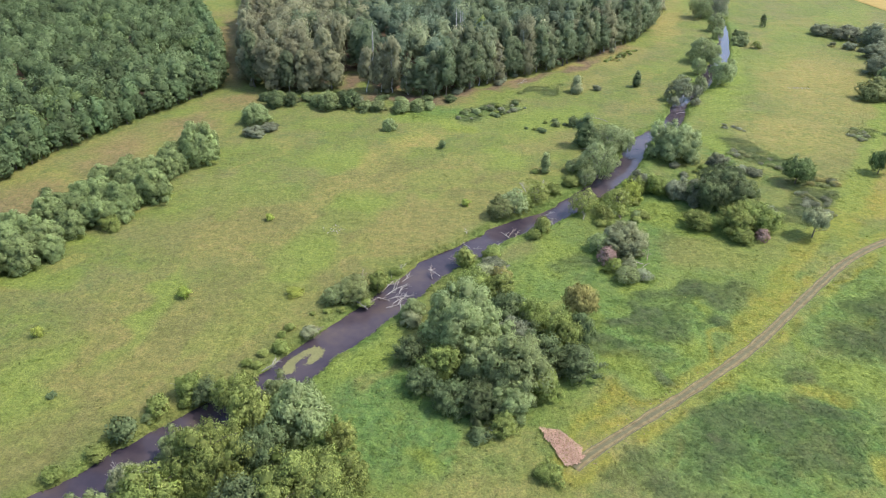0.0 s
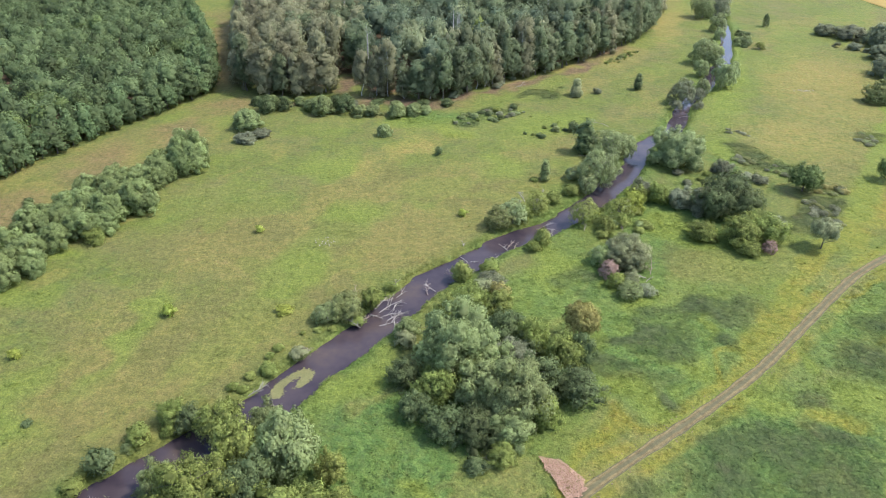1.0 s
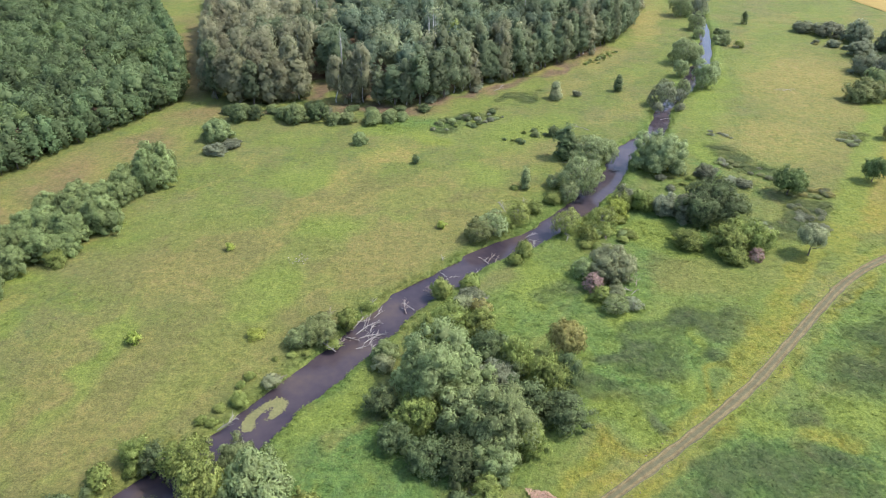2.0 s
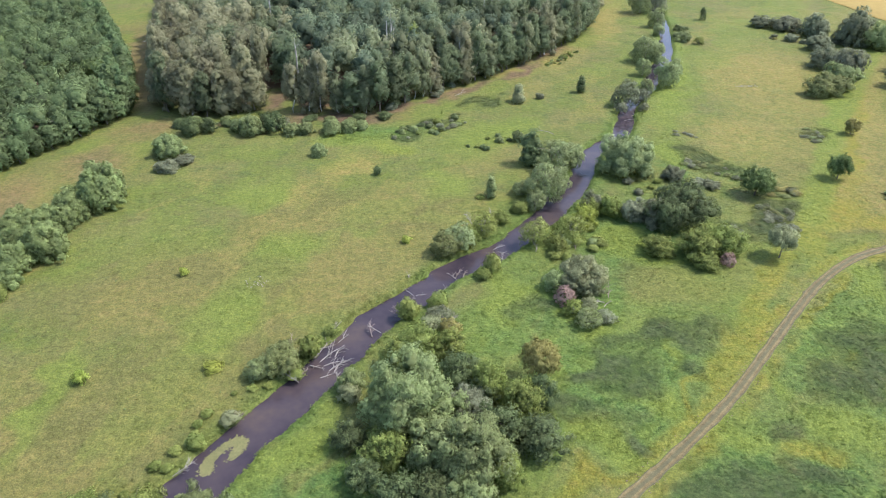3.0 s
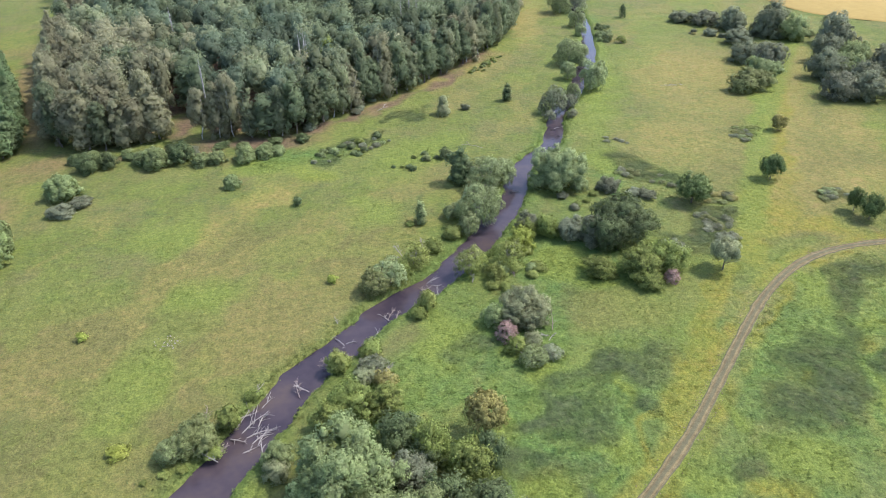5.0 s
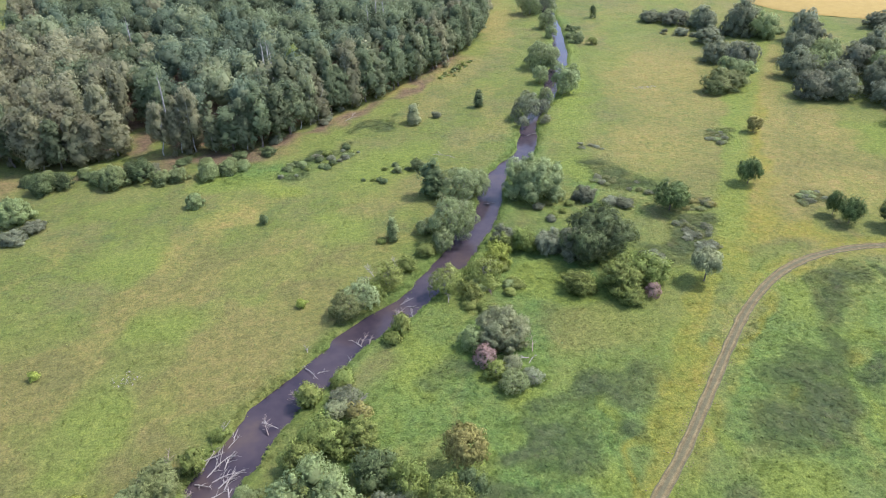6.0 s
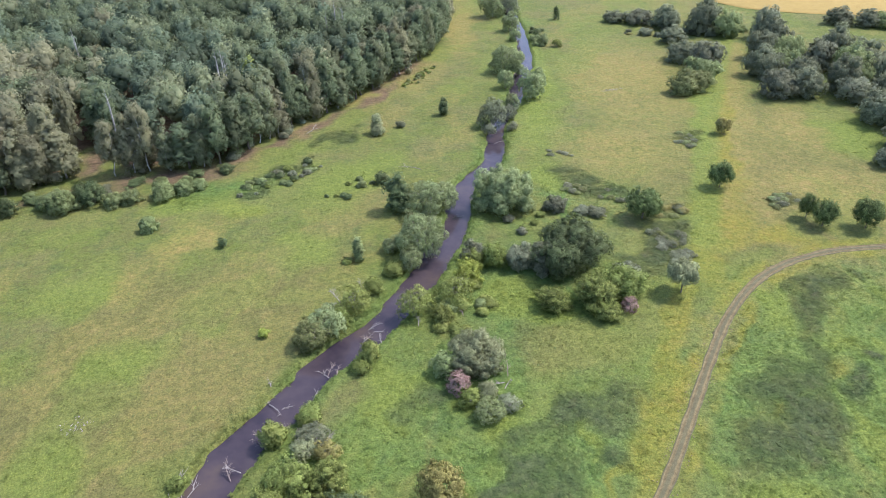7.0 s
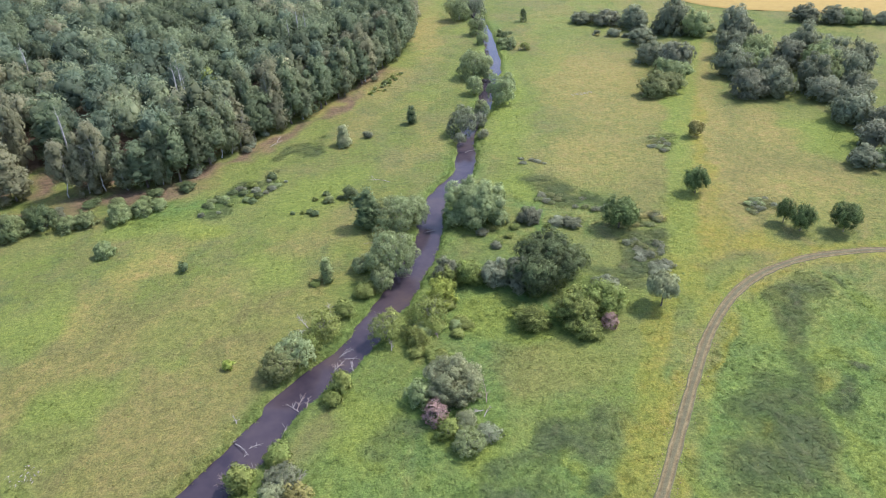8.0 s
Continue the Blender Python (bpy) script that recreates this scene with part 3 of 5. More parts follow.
MID_EDGE = spline([(-96, 365), (-85, 310), (-82, 285), (-74, 250), (-67.5, 228), (-63, 215), (-53, 211), (-41, 213), (-37.0, 219), (-36.0, 228), (-32.5, 228), (-30.5, 218), (-25, 212), (-14, 212), (-4, 211), (6.6, 219.5), (15.6, 228), (30.6, 238.5), (40.6, 248), (51.8, 258.6), (69, 279.2), (79.5, 298), (93, 341), (108, 400)], 2.0)
OAK_EDGE = spline([(-122, 105), (-107, 139), (-103, 153), (-97, 167), (-91, 181), (-84, 193), (-75, 207), (-73.5, 213), (-75, 222), (-79, 236), (-86, 254), (-96, 277), (-112, 311), (-135, 360), (-152, 400)], 2.0)


def inside(px, py, line, corners):
    """Whether the places lie within the line closed over the corners."""
    poly = np.vstack([line[:, :2], corners])
    res = np.zeros(px.shape, bool)
    for (ax, ay), (bx, by) in zip(poly, np.roll(poly, -1, 0)):
        cut = ((ay > py) != (by > py)) & (px < (bx - ax) * (py - ay) / (by - ay + 1e-12) + ax)
        res ^= cut
    return res


MID_CORNERS, OAK_CORNERS = [(92, 372), (30, 350), (-40, 384), (-80, 405), (-108, 390)], [(-175, 345), (-200, 300), (-150, 175), (-140, 105)]


def wooded(x, y):
    """One where a wood stands, fading out over its edge."""
    w = np.zeros_like(x)
    for line, corners in ((MID_EDGE, MID_CORNERS), (OAK_EDGE, OAK_CORNERS)):
        d, _ = nearest(x, y, line, 20.0)
        w = np.maximum(w, inside(x, y, line, corners) * np.clip((d - 2.5) / 3.0, 0, 0.95))
    return w


# old wheel swaths across the eastern meadow
GOLD_SWATH = spline([(43, 83), (50.9, 95.6), (61.7, 110.8), (71.9, 123.8), (85.1, 138.5), (95.6, 149.9), (105.3, 161.7)])
GREEN_SWATH = spline([(89.5, 143), (104.6, 164.9), (120.4, 188.9), (143.8, 220.1), (177.7, 263.8)])
TAN_SWATH = spline([(94.5, 141.1), (109.8, 162.8), (126, 186.5), (148.3, 218.1), (172.7, 250.9)])


def swath(x, y, line, half):
    d, _ = nearest(x + (value_noise(x, y, 3.0, 51) - 0.5) * 1.6, y, line)
    return np.clip((half * 1.3 - d) / (half * 0.6), 0, 1)


def growth(x, y):
    """How strongly each kind of growth holds at the places, and the distances to bank and track."""
    wob = (value_noise(x, y, 5.0, 3) - 0.5) * 7
    wob2 = (value_noise(x, y, 5.0, 4) - 0.5) * 7
    xs, ys = x + wob, y + wob2
    d, k = nearest(x, y, RIVER)
    bank = d - RIVER[k, 2] / 2 + (value_noise(x, y, 2.2, 9) - 0.5) * 0.9
    track, _ = nearest(x, y, TRACK_LINE)
    lush = np.maximum(np.maximum(patches(xs, ys, LUSH), patches(xs, ys, LUSH_MORE)), patches(xs, ys, LUSH_WEST)) * np.where(x < 0.75 * (y - 118), 0.80, 0.98)
    lush = np.maximum(lush, np.clip(1 - bank / 4.0, 0, 1) * 0.35)
    dry = np.maximum(patches(xs, ys, DRY), patches(xs, ys, DRY_MORE)) * 0.8
    dry = np.maximum(dry, patches(xs, ys, FADED) * 0.34)
    dry = np.maximum(dry, np.clip(1.4 - np.abs(track - 1.8) / 1.4, 0, 1) * 0.45)
    weed = np.maximum(np.maximum(patches(xs, ys, WEED), patches(xs, ys, WEED_MORE)), patches(xs, ys, WEED_LOW))
    weed *= np.clip(0.35 + 1.1 * value_noise(x, y, 5.5, 20), 0, 1) * (0.35 + 0.65 * np.clip(value_noise(x, y, 2.4, 21) * 1.8, 0, 1)) * (0.75 + 0.25 * value_noise(x, y, 0.9, 22)) * np.clip((track - 1.6) / 1.5, 0, 1)
    u, v = xs * 0.64 + ys * 0.77, (ys * 0.64 - xs * 0.77) * 2.1
    streak = 0.55 * value_noise(u, v, 26.0, 41) + 0.30 * value_noise(u, v, 10.0, 42) + 0.15 * value_noise(u, v, 4.0, 43)
    blotch = 0.55 * value_noise(u + 300, v, 21.0, 44) + 0.30 * value_noise(u, v + 90, 8.0, 45) + 0.15 * value_noise(u, v, 3.0, 46)
    west = x < 0.75 * (y - 118) + 30
    far = np.clip((y - 150) / 40, 0, 1) * ~west
    lush = np.maximum(lush, np.clip((streak - 0.54) * 4.5, 0, 0.34) * (1 - far) * (1 - 0.6 * patches(xs, ys, HERB)))
    dry = np.maximum(dry, np.clip((blotch - 0.57) * 4.0, 0, 0.34) * (1 - lush))
    fringe = np.clip(1.15 - bank / (1.6 + 4.5 * value_noise(x, y, 7.0, 47)), 0, 1)
    lush = np.maximum(lush, patches(xs, ys, LIME) * 0.5 * np.clip(0.4 + 1.3 * value_noise(x, y, 6.0, 53), 0, 1)) * (1 - 0.75 * patches(xs, ys, SANDY))
    lush = np.maximum(lush, swath(x, y, GREEN_SWATH, 3.2) * 0.75)
    dry *= np.clip(0.45 + 1.0 * blotch + 0.5 * (value_noise(x, y, 2.6, 52) - 0.5), 0.3, 1.15)
    dry = np.maximum(dry, swath(x, y, TAN_SWATH, 3.4) * 0.7)
    herb, olive = np.maximum(patches(xs, ys, HERB) * 0.85, fringe * np.where(west, 0.75, 0.6)), patches(xs, ys, OLIVE) * 0.85
    soil = np.maximum(np.maximum(patches(xs, ys, SOIL) * 0.9, wooded(x, y)), patches(xs, ys, SANDY) * 0.46)
    soil = np.maximum(soil, np.clip(1 - np.abs(bank + 0.1) / 0.45, 0, 1) * 0.7)
    return dict(gold=np.maximum(np.maximum(patches(xs, ys, GOLD) * 0.72, swath(x, y, GOLD_SWATH, 2.0) * (0.50 + 0.35 * value_noise(x, y, 4.0, 49))), np.clip(1.3 - np.abs(track - 2.1) / 1.3, 0, 1) * np.clip(value_noise(x, y, 3.5, 48) * 2 - 0.6, 0, 0.7)), herb=herb, olive=olive, dry=dry, lush=lush * (1 - 0.5 * weed), weed=weed, soil=soil), bank, track


def height(x, y, bank, track, weed):
    z = (value_noise(x, y, 1.3, 5) - 0.5) * 0.16 + (value_noise(x, y, 4.5, 6) - 0.5) * 0.25 + weed * 0.3 * value_noise(x, y, 1.5, 8)
    z *= np.clip((track - 0.9) / 1.2, 0, 1)
    z -= np.clip(1.25 - track, 0, 1) * 0.10
    s = np.clip((1.3 - bank) / 1.9, 0, 1)
    return z - 1.5 * s * s * (3 - 2 * s)


def axis(lo, hi, fine, mid, hi2):
    """Grid lines: fine from lo to mid, coarser to hi2, then growing out to the horizon."""
    a = np.r_[np.arange(lo, mid, fine), np.arange(mid, hi2, fine * 1.5)]
    out = np.cumsum(1.5 * 1.28 ** np.arange(26))
    return np.r_[(a[0] - out)[::-1], a, a[-1] + out]


def build_ground():
    gx, gy = axis(-110, 0, 0.74, 110, 225), axis(45, 0, 0.74, 160, 330)
    X, Y = np.meshgrid(gx, gy, indexing="ij")
    x, y = X.ravel(), Y.ravel()
    g, bank, track = growth(x, y)
    z = height(x, y, bank, track, g["weed"])
    ny = len(gy)
    i, j = np.meshgrid(np.arange(len(gx) - 1), np.arange(ny - 1), indexing="ij")
    q = (i * ny + j).ravel()
    faces = np.stack([q, q + ny, q + ny + 1, q + 1], 1)
    me = mesh_of("ground", np.stack([x, y, z], 1), faces, MEADOW, True)
    set_attributes(me, g)
    tagged(new("ground", me), "yellow-green floodplain meadow with dry and lush patches", "meadow", kind="structure")


def ribbon(name, line, half, z, mat, profile=None, columns=9, seed=1):
    """A strip along a line, its height over the width given by profile(u), u from -1 to 1."""
    t = unit(np.gradient(line[:, :2], axis=0))
    nrm = np.stack([t[:, 1], -t[:, 0]], 1)
    u = np.linspace(-1, 1, columns)
    w = half if np.ndim(half) else np.full(len(line), half)
    P = line[:, None, :2] + nrm[:, None, :] * (w[:, None] * u[None, :])[..., None]
    zz = np.full(P.shape[:2], z) + (profile(u)[None, :] if profile else 0)
    v = np.concatenate([P, zz[..., None]], 2).reshape(-1, 3)
    i, j = np.meshgrid(np.arange(len(line) - 1), np.arange(columns - 1), indexing="ij")
    q = (i * columns + j).ravel()
    return mesh_of(name, v, np.stack([q, q + 1, q + columns + 1, q + columns], 1), mat, True)


build_ground()
tagged(new("water", ribbon("water", RIVER, RIVER[:, 2] / 2 + 1.1, WATER_Z, WATER)), "narrow dark brown-violet river with a smooth surface", "river", kind="structure")


def rut_profile(u):
    return 0.10 - 0.09 * np.exp(-((np.abs(u) - 0.55) / 0.17) ** 2) - 0.16 * np.clip(np.abs(u) - 0.86, 0, 1) / 0.14


track_half = 0.98 + 0.14 * (value_noise(TRACK_LINE[:, 0], TRACK_LINE[:, 1], 2.0, 31) - 0.5) * 2
road = ribbon("road", TRACK_LINE, track_half, -0.06, TRACK, rut_profile, 25)
set_attributes(road, {"across": np.tile(np.abs(np.linspace(-1, 1, 25)), len(TRACK_LINE))})
tagged(new("road", road), "grey-brown two-rut dirt track across the meadow", "dirt track", kind="structure")


# ---- forests ----
def stand(line, corners, box, spacing, seed, margin):
    """Places of the trees of a stand, on a shaken grid: those near its edge, and the rest."""
    rng = np.random.default_rng(seed)
    gx, gy = np.meshgrid(np.arange(box[0], box[2], spacing), np.arange(box[1], box[3], spacing))
    x = gx.ravel() + rng.uniform(-0.42, 0.42, gx.size) * spacing
    y = gy.ravel() + rng.uniform(-0.42, 0.42, gx.size) * spacing
    keep = inside(x, y, line, corners)
    x, y = x[keep], y[keep]
    d, _ = nearest(x, y, line, 60)
    front = d < margin
    return np.stack([x, y], 1)[front], np.stack([x, y], 1)[~front]


def canopy(name, places, kinds, R, H, deep, seed, label):
    """The inner trees of a stand, joined: nobody could count them."""
    rng = np.random.default_rng(seed)
    tops = [crown_arrays(seed + v, R, deep, -0.1 * deep, 9, (0.36, 0.54), 13, 0.17 * R, 5, 0.07 * R + 0.10, 0.0, 0.25, 0.30, 1.1, 0.3, 0.55, True, 0.76) for v in range(6)]
    root = tagged(new(name), label, "forest", kind="stuff")
    # alike trees stand in groups
    mingled = value_noise(places[:, 0], places[:, 1], 13.0, seed) + 0.30 * rng.random(len(places))
    pick = np.argsort(np.argsort(mingled)) / len(places)
    for which, (lo, hi) in kinds.items():
        parts, count = tuple([] for _ in range(8)), [0, 0]
        for x, y in places[(pick >= lo) & (pick < hi)]:
            a = tops[rng.integers(6)]
            s = rng.uniform(0.75, 1.25) * rng.uniform(0.9, 1.1, 3)
            t, shade = rng.uniform(0, 6.28), rng.uniform(-0.30, 0.36)
            m = np.array([[math.cos(t), -math.sin(t), 0], [math.sin(t), math.cos(t), 0], [0, 0, 1]])
            foot = np.array([x, y, H * rng.uniform(0.74, 1.10) - deep * s[2]])
            for q in (0, 1):
                parts[2 * q].append((a[2 * q] @ m.T) * s + foot)
                parts[2 * q + 1].append(a[2 * q + 1] + count[q])
                count[q] += len(a[2 * q])
                parts[4 + q].append(a[4 + q] @ m.T)
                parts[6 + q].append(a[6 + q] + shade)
        new("treetops", crown_mesh("treetops", LEAF[which], [np.vstack(q) for q in parts[:6]] + [np.concatenate(q) for q in parts[6:]])).parent = root
    return root


mid_front, mid_rest = stand(MID_EDGE, MID_CORNERS, (-140, 205, 110, 410), 5.6, 41, 8.4)
oak_front, oak_rest = stand(OAK_EDGE, OAK_CORNERS, (-235, 105, -70, 390), 4.8, 42, 6.0)
forest_rng = random.Random(5)
# shares of alder and birch along the forest edge, up to that x; the rest is aspen
EDGE_SPECIES = [(-36, (0.05, 0.80)), (-18, (0.05, 0.75)), (-3, (0.12, 0.20)), (8, (0.75, 0.05)), (19, (0.10, 0.60)), (38, (0.55, 0.15)), (60, (0.40, 0.10)), (999, (0.65, 0.10))]
rim_line = MID_EDGE[(MID_EDGE[:, 1] < 345)][::2, :2]
rim_turn = unit(np.gradient(rim_line, axis=0))
mid_rim = rim_line + np.stack([-rim_turn[:, 1], rim_turn[:, 0]], 1) * 0.4
mid_rim = mid_rim[~((mid_rim[:, 1] > 216) & (mid_rim[:, 1] < 232) & (mid_rim[:, 0] > -39.5) & (mid_rim[:, 0] < -28))]
mid_front = mid_front[nearest(mid_front[:, 0], mid_front[:, 1], MID_EDGE, 30)[0] > 3.6]
for x, y in np.vstack([mid_front, mid_rim]):
    x, y = x + forest_rng.uniform(-0.9, 0.9), y + forest_rng.uniform(-0.9, 0.9)
    pick = forest_rng.random()
    alder, birch = next(shares for limit, shares in EDGE_SPECIES if x < limit)
    h = forest_rng.uniform(12.0, 18.5)
    if pick < alder:
        plant("alder_tree", "alder", "alder", x, y, forest_rng.uniform(3.2, 4.6), h, "dark green tall alder at the forest edge", "tree", "forest edge trees")
    elif pick > alder + birch:
        plant("aspen_tree", "birch", "aspen", x, y, forest_rng.uniform(3.0, 4.4), h, "tall dull green aspen at the forest edge", "tree", "forest edge trees")
    else:
        plant("birch_tree", "birch", "birch", x, y, forest_rng.uniform(3.2, 4.7), h, "tall grey-green birch with a white trunk at the forest edge", "tree", "forest edge trees")
oak_rim = OAK_EDGE[(OAK_EDGE[:, 1] > 100) & (OAK_EDGE[:, 1] < 330)][::2, :2] + np.array([-1.6, 0.6])
for x, y in np.vstack([oak_front[nearest(oak_front[:, 0], oak_front[:, 1], OAK_EDGE, 30)[0] > 3.4], oak_rim]):
    x, y = x + forest_rng.uniform(-0.8, 0.8), y + forest_rng.uniform(-0.8, 0.8)
    plant("oak_tree", "oak", "oak", x, y, forest_rng.uniform(2.4, 3.3), forest_rng.uniform(7.6, 10.6), "dark green young oak at the plantation edge", "tree", "plantation edge trees")
olive_part = (mid_rest[:, 0] < -36) & (mid_rest[:, 1] < 285)
canopy("birch_forest", mid_rest[olive_part], {"birch": (0.0, 0.62), "aspen": (0.62, 0.86), "alder": (0.86, 1.0)}, 4.1, 16.2, 9.0, 53, "dense olive-grey birch wood seen from above")
canopy("mixed_forest", mid_rest[~olive_part], {"alder": (0.0, 0.4), "hazed_dark": (0.4, 0.72), "aspen": (0.72, 0.94), "birch": (0.94, 1.0)}, 4.1, 16.8, 9.0, 51, "dense mixed birch and alder wood, grey-green treetops")
canopy("oak_plantation", oak_rest, {"oak": (0.0, 0.965), "fresh": (0.94, 1.0)}, 3.3, 9.9, 6.0, 52, "dense dark green oak plantation with an even canopy")

plant("alder_tree", "alder", "light", 8.5, 240.5, 4.0, 17.6, "bright yellow-green tall tree among the darker alders", "tree")

# ---- single trees and groves east of the river: x, y, radius, height ----
for x, y, r, h in [(105.7, 161.2, 2.8, 5.9), (114.3, 143.8, 1.8, 5.5), (115.1, 139.9, 2.5, 5.7), (122.8, 136.6, 3.0, 6.1), (82.5, 154.4, 3.8, 6.6)]:
    plant("field_tree", "lone", "fresh", x, y, r, h, "round dark green lone tree on dry meadow", "tree", "lone meadow trees", "medium")
plant("field_shrub", "lone", "brown", 123.9, 187, 2.0, 3.9, "small brownish-green lone tree on dry meadow", "tree", "", "small")
plant("willow_tree", "umbrella", "pale", 75.6, 128.9, 3.2, 6.0, "pale silvery willow with a leaning bare trunk", "tree", "", "medium")
plant("willow_tree", "shrub", "silver", 56.5, 168.6, 6.8, 9.3, "broad grey-green willow overhanging the river bank", "tree", "", "large")
plant("poplar_tree", "spire", "dark", 34.6, 174.1, 3.1, 9.0, "narrow dark green tree beside the river willows", "tree")
for x, y, r, h in [(40.4, 171.3, 5.2, 7.4), (34.8, 155.8, 5.3, 8.8), (45.0, 172.8, 2.8, 5.2), (31.5, 151.5, 2.6, 4.4), (29.5, 158.5, 2.2, 3.0)]:
    plant("willow_shrub", "thin", "silver", x, y, r, h, "grey-green bushy willow on the river bank", "shrub", "river willows")
GROVE = [("tree", "dark", 61.5, 143.2, 6.6, 9.0), ("tree", "dark", 57, 140.0, 4.4, 7.5), ("shrub", "grey", 55.6, 143.5, 3.4, 5.8), ("shrub", "light", 52.3, 131.9, 3.5, 3.9), ("shrub", "light", 60.2, 130.4, 4.6, 6.2),
         ("shrub", "light", 65.6, 131.2, 4.5, 6.0), ("shrub", "light", 59.8, 126.6, 3.3, 3.2), ("shrub", "light", 46.9, 147.7, 3.3, 5.2), ("shrub", "grey", 51.5, 145.5, 3.1, 4.6),
         ("shrub", "grey", 44.0, 150.5, 2.6, 4.0), ("shrub", "grey", 68.5, 135.5, 2.9, 3.6), ("thin", "pink", 64.6, 127.2, 1.6, 2.4), ("shrub", "grey", 66.7, 163.3, 2.5, 3.4), ("shrub", "dusty", 74, 158.7, 2.4, 1.6), ("shrub", "grey", 71.5, 160.5, 1.9, 1.5)]
# dusty and silver name leaf colours with distance haze mixed in
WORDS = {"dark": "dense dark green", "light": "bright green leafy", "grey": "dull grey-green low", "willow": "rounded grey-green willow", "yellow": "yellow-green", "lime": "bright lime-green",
         "pale": "pale silvery", "pink": "withered pinkish-brown", "brown": "rusty brown-topped", "birch": "thin grey-green", "dusty": "haze-toned grey-green", "olive": "dull olive-green", "silver": "haze-lightened grey-green"}


def grove(rows, where, group):
    for kind, tone, x, y, r, h in rows:
        noun = "tree" if kind in ("tree", "spire", "lone") else "shrub"
        plant({"tree": "tree", "lone": "tree", "spire": "young_tree"}.get(kind, "shrub"), kind, tone, x, y, r, h, WORDS[tone] + " " + noun + " " + where, noun, group)


grove(GROVE, "in the grove on the meadow", "meadow grove")
grove([("thin", "yellow", 28.8, 137.0, 3.2, 5.6), ("thin", "yellow", 36.2, 138.5, 3.4, 5.8), ("shrub", "lime", 40.3, 143.5, 3.0, 5.0), ("shrub", "yellow", 33.0, 133.8, 2.2, 3.4), ("shrub", "light", 43.6, 148.6, 2.4, 3.4),
       ("thin", "olive", 10.8, 134.8, 3.5, 4.6), ("thin", "silver", 13.6, 136.8, 3.6, 5.0), ("thin", "yellow", 19.0, 142.0, 3.3, 4.6), ("shrub", "light", 15.6, 138.2, 2.2, 3.6), ("shrub", "light", 23.5, 146.5, 2.0, 2.2), ("shrub", "light", 28.0, 150.5, 2.0, 2.4),
       ("shrub", "yellow", 3.0, 115.3, 1.9, 3.5), ("shrub", "yellow", 19.0, 127.9, 1.7, 3.8), ("shrub", "light", 17.2, 125.8, 1.5, 1.8), ("shrub", "light", 8.1, 118.0, 1.7, 2.4)],
      "on the grassy river bank", "river bank shrubs")
grove([("shrub", "pale", 34.8, 121.6, 5.0, 6.0), ("thin", "willow", 29.6, 121.4, 2.6, 3.6), ("thin", "pink", 30.5, 117.4, 2.0, 3.0), ("thin", "light", 31.4, 114.0, 1.8, 2.6),
       ("thin", "willow", 33.2, 110.8, 2.6, 2.8), ("thin", "dusty", 36.4, 111.8, 2.0, 1.6), ("thin", "pale", 34.4, 114.8, 1.6, 2.6)], "in the willow clump on the meadow", "willow clump")
# the large willow grove
grove([("shrub", "willow", 2.4, 90.8, 7.2, 11.0), ("shrub", "willow", 10.4, 80.6, 5.6, 9.0), ("shrub", "willow", 5.6, 82.6, 4.6, 7.6), ("shrub", "light", -1.0, 83.2, 3.9, 6.4), ("shrub", "dark", 0.5, 76.6, 3.4, 4.6),
       ("shrub", "dark", 4.6, 75.6, 3.6, 5.0), ("shrub", "willow", 9.4, 75.4, 3.2, 5.0), ("shrub", "light", 14.2, 78.6, 2.6, 5.4), ("shrub", "dark", 20.0, 84.6, 4.1, 4.8), ("shrub", "dark", 14.4, 86.0, 3.6, 6.5),
       ("umbrella", "brown", 22.1, 97.2, 3.2, 7.0), ("shrub", "light", 14.2, 95.2, 3.2, 6.2)], "in the large willow grove by the river", "willow grove")
grove([("shrub", "light", 18.6, 91.4, 3.6, 6.6), ("shrub", "dark", 21.6, 92.6, 2.6, 5.6), ("shrub", "dark", -6.2, 86.6, 2.8, 4.2), ("shrub", "dark", -4.0, 80.0, 2.8, 4.2),
       ("shrub", "light", 4.0, 106.4, 3.8, 4.4), ("shrub", "light", 8.8, 105.2, 3.2, 4.0), ("shrub", "light", 1.0, 103.0, 3.0, 4.6), ("shrub", "yellow", 2.6, 115.4, 1.7, 2.6), ("shrub", "yellow", 7.8, 117.6, 1.5, 1.8),
       ("thin", "pale", 6.6, 111.8, 2.2, 2.4), ("thin", "brown", 9.6, 110.6, 1.8, 2.2), ("shrub", "dark", 10.0, 99.0, 3.4, 5.0), ("shrub", "yellow", 8.0, 71.8, 2.2, 2.9), ("shrub", "pale", -6.6, 95.6, 1.8, 2.8), ("shrub", "grey", 11.0, 91.5, 3.0, 4.6), ("shrub", "dark", 13.3, 94.1, 2.6, 4.2),
       ("shrub", "willow", -6.3, 97.9, 2.3, 3.4), ("shrub", "grey", -0.6, 94.9, 2.4, 3.2)],
      "in the large willow grove by the river", "willow grove")
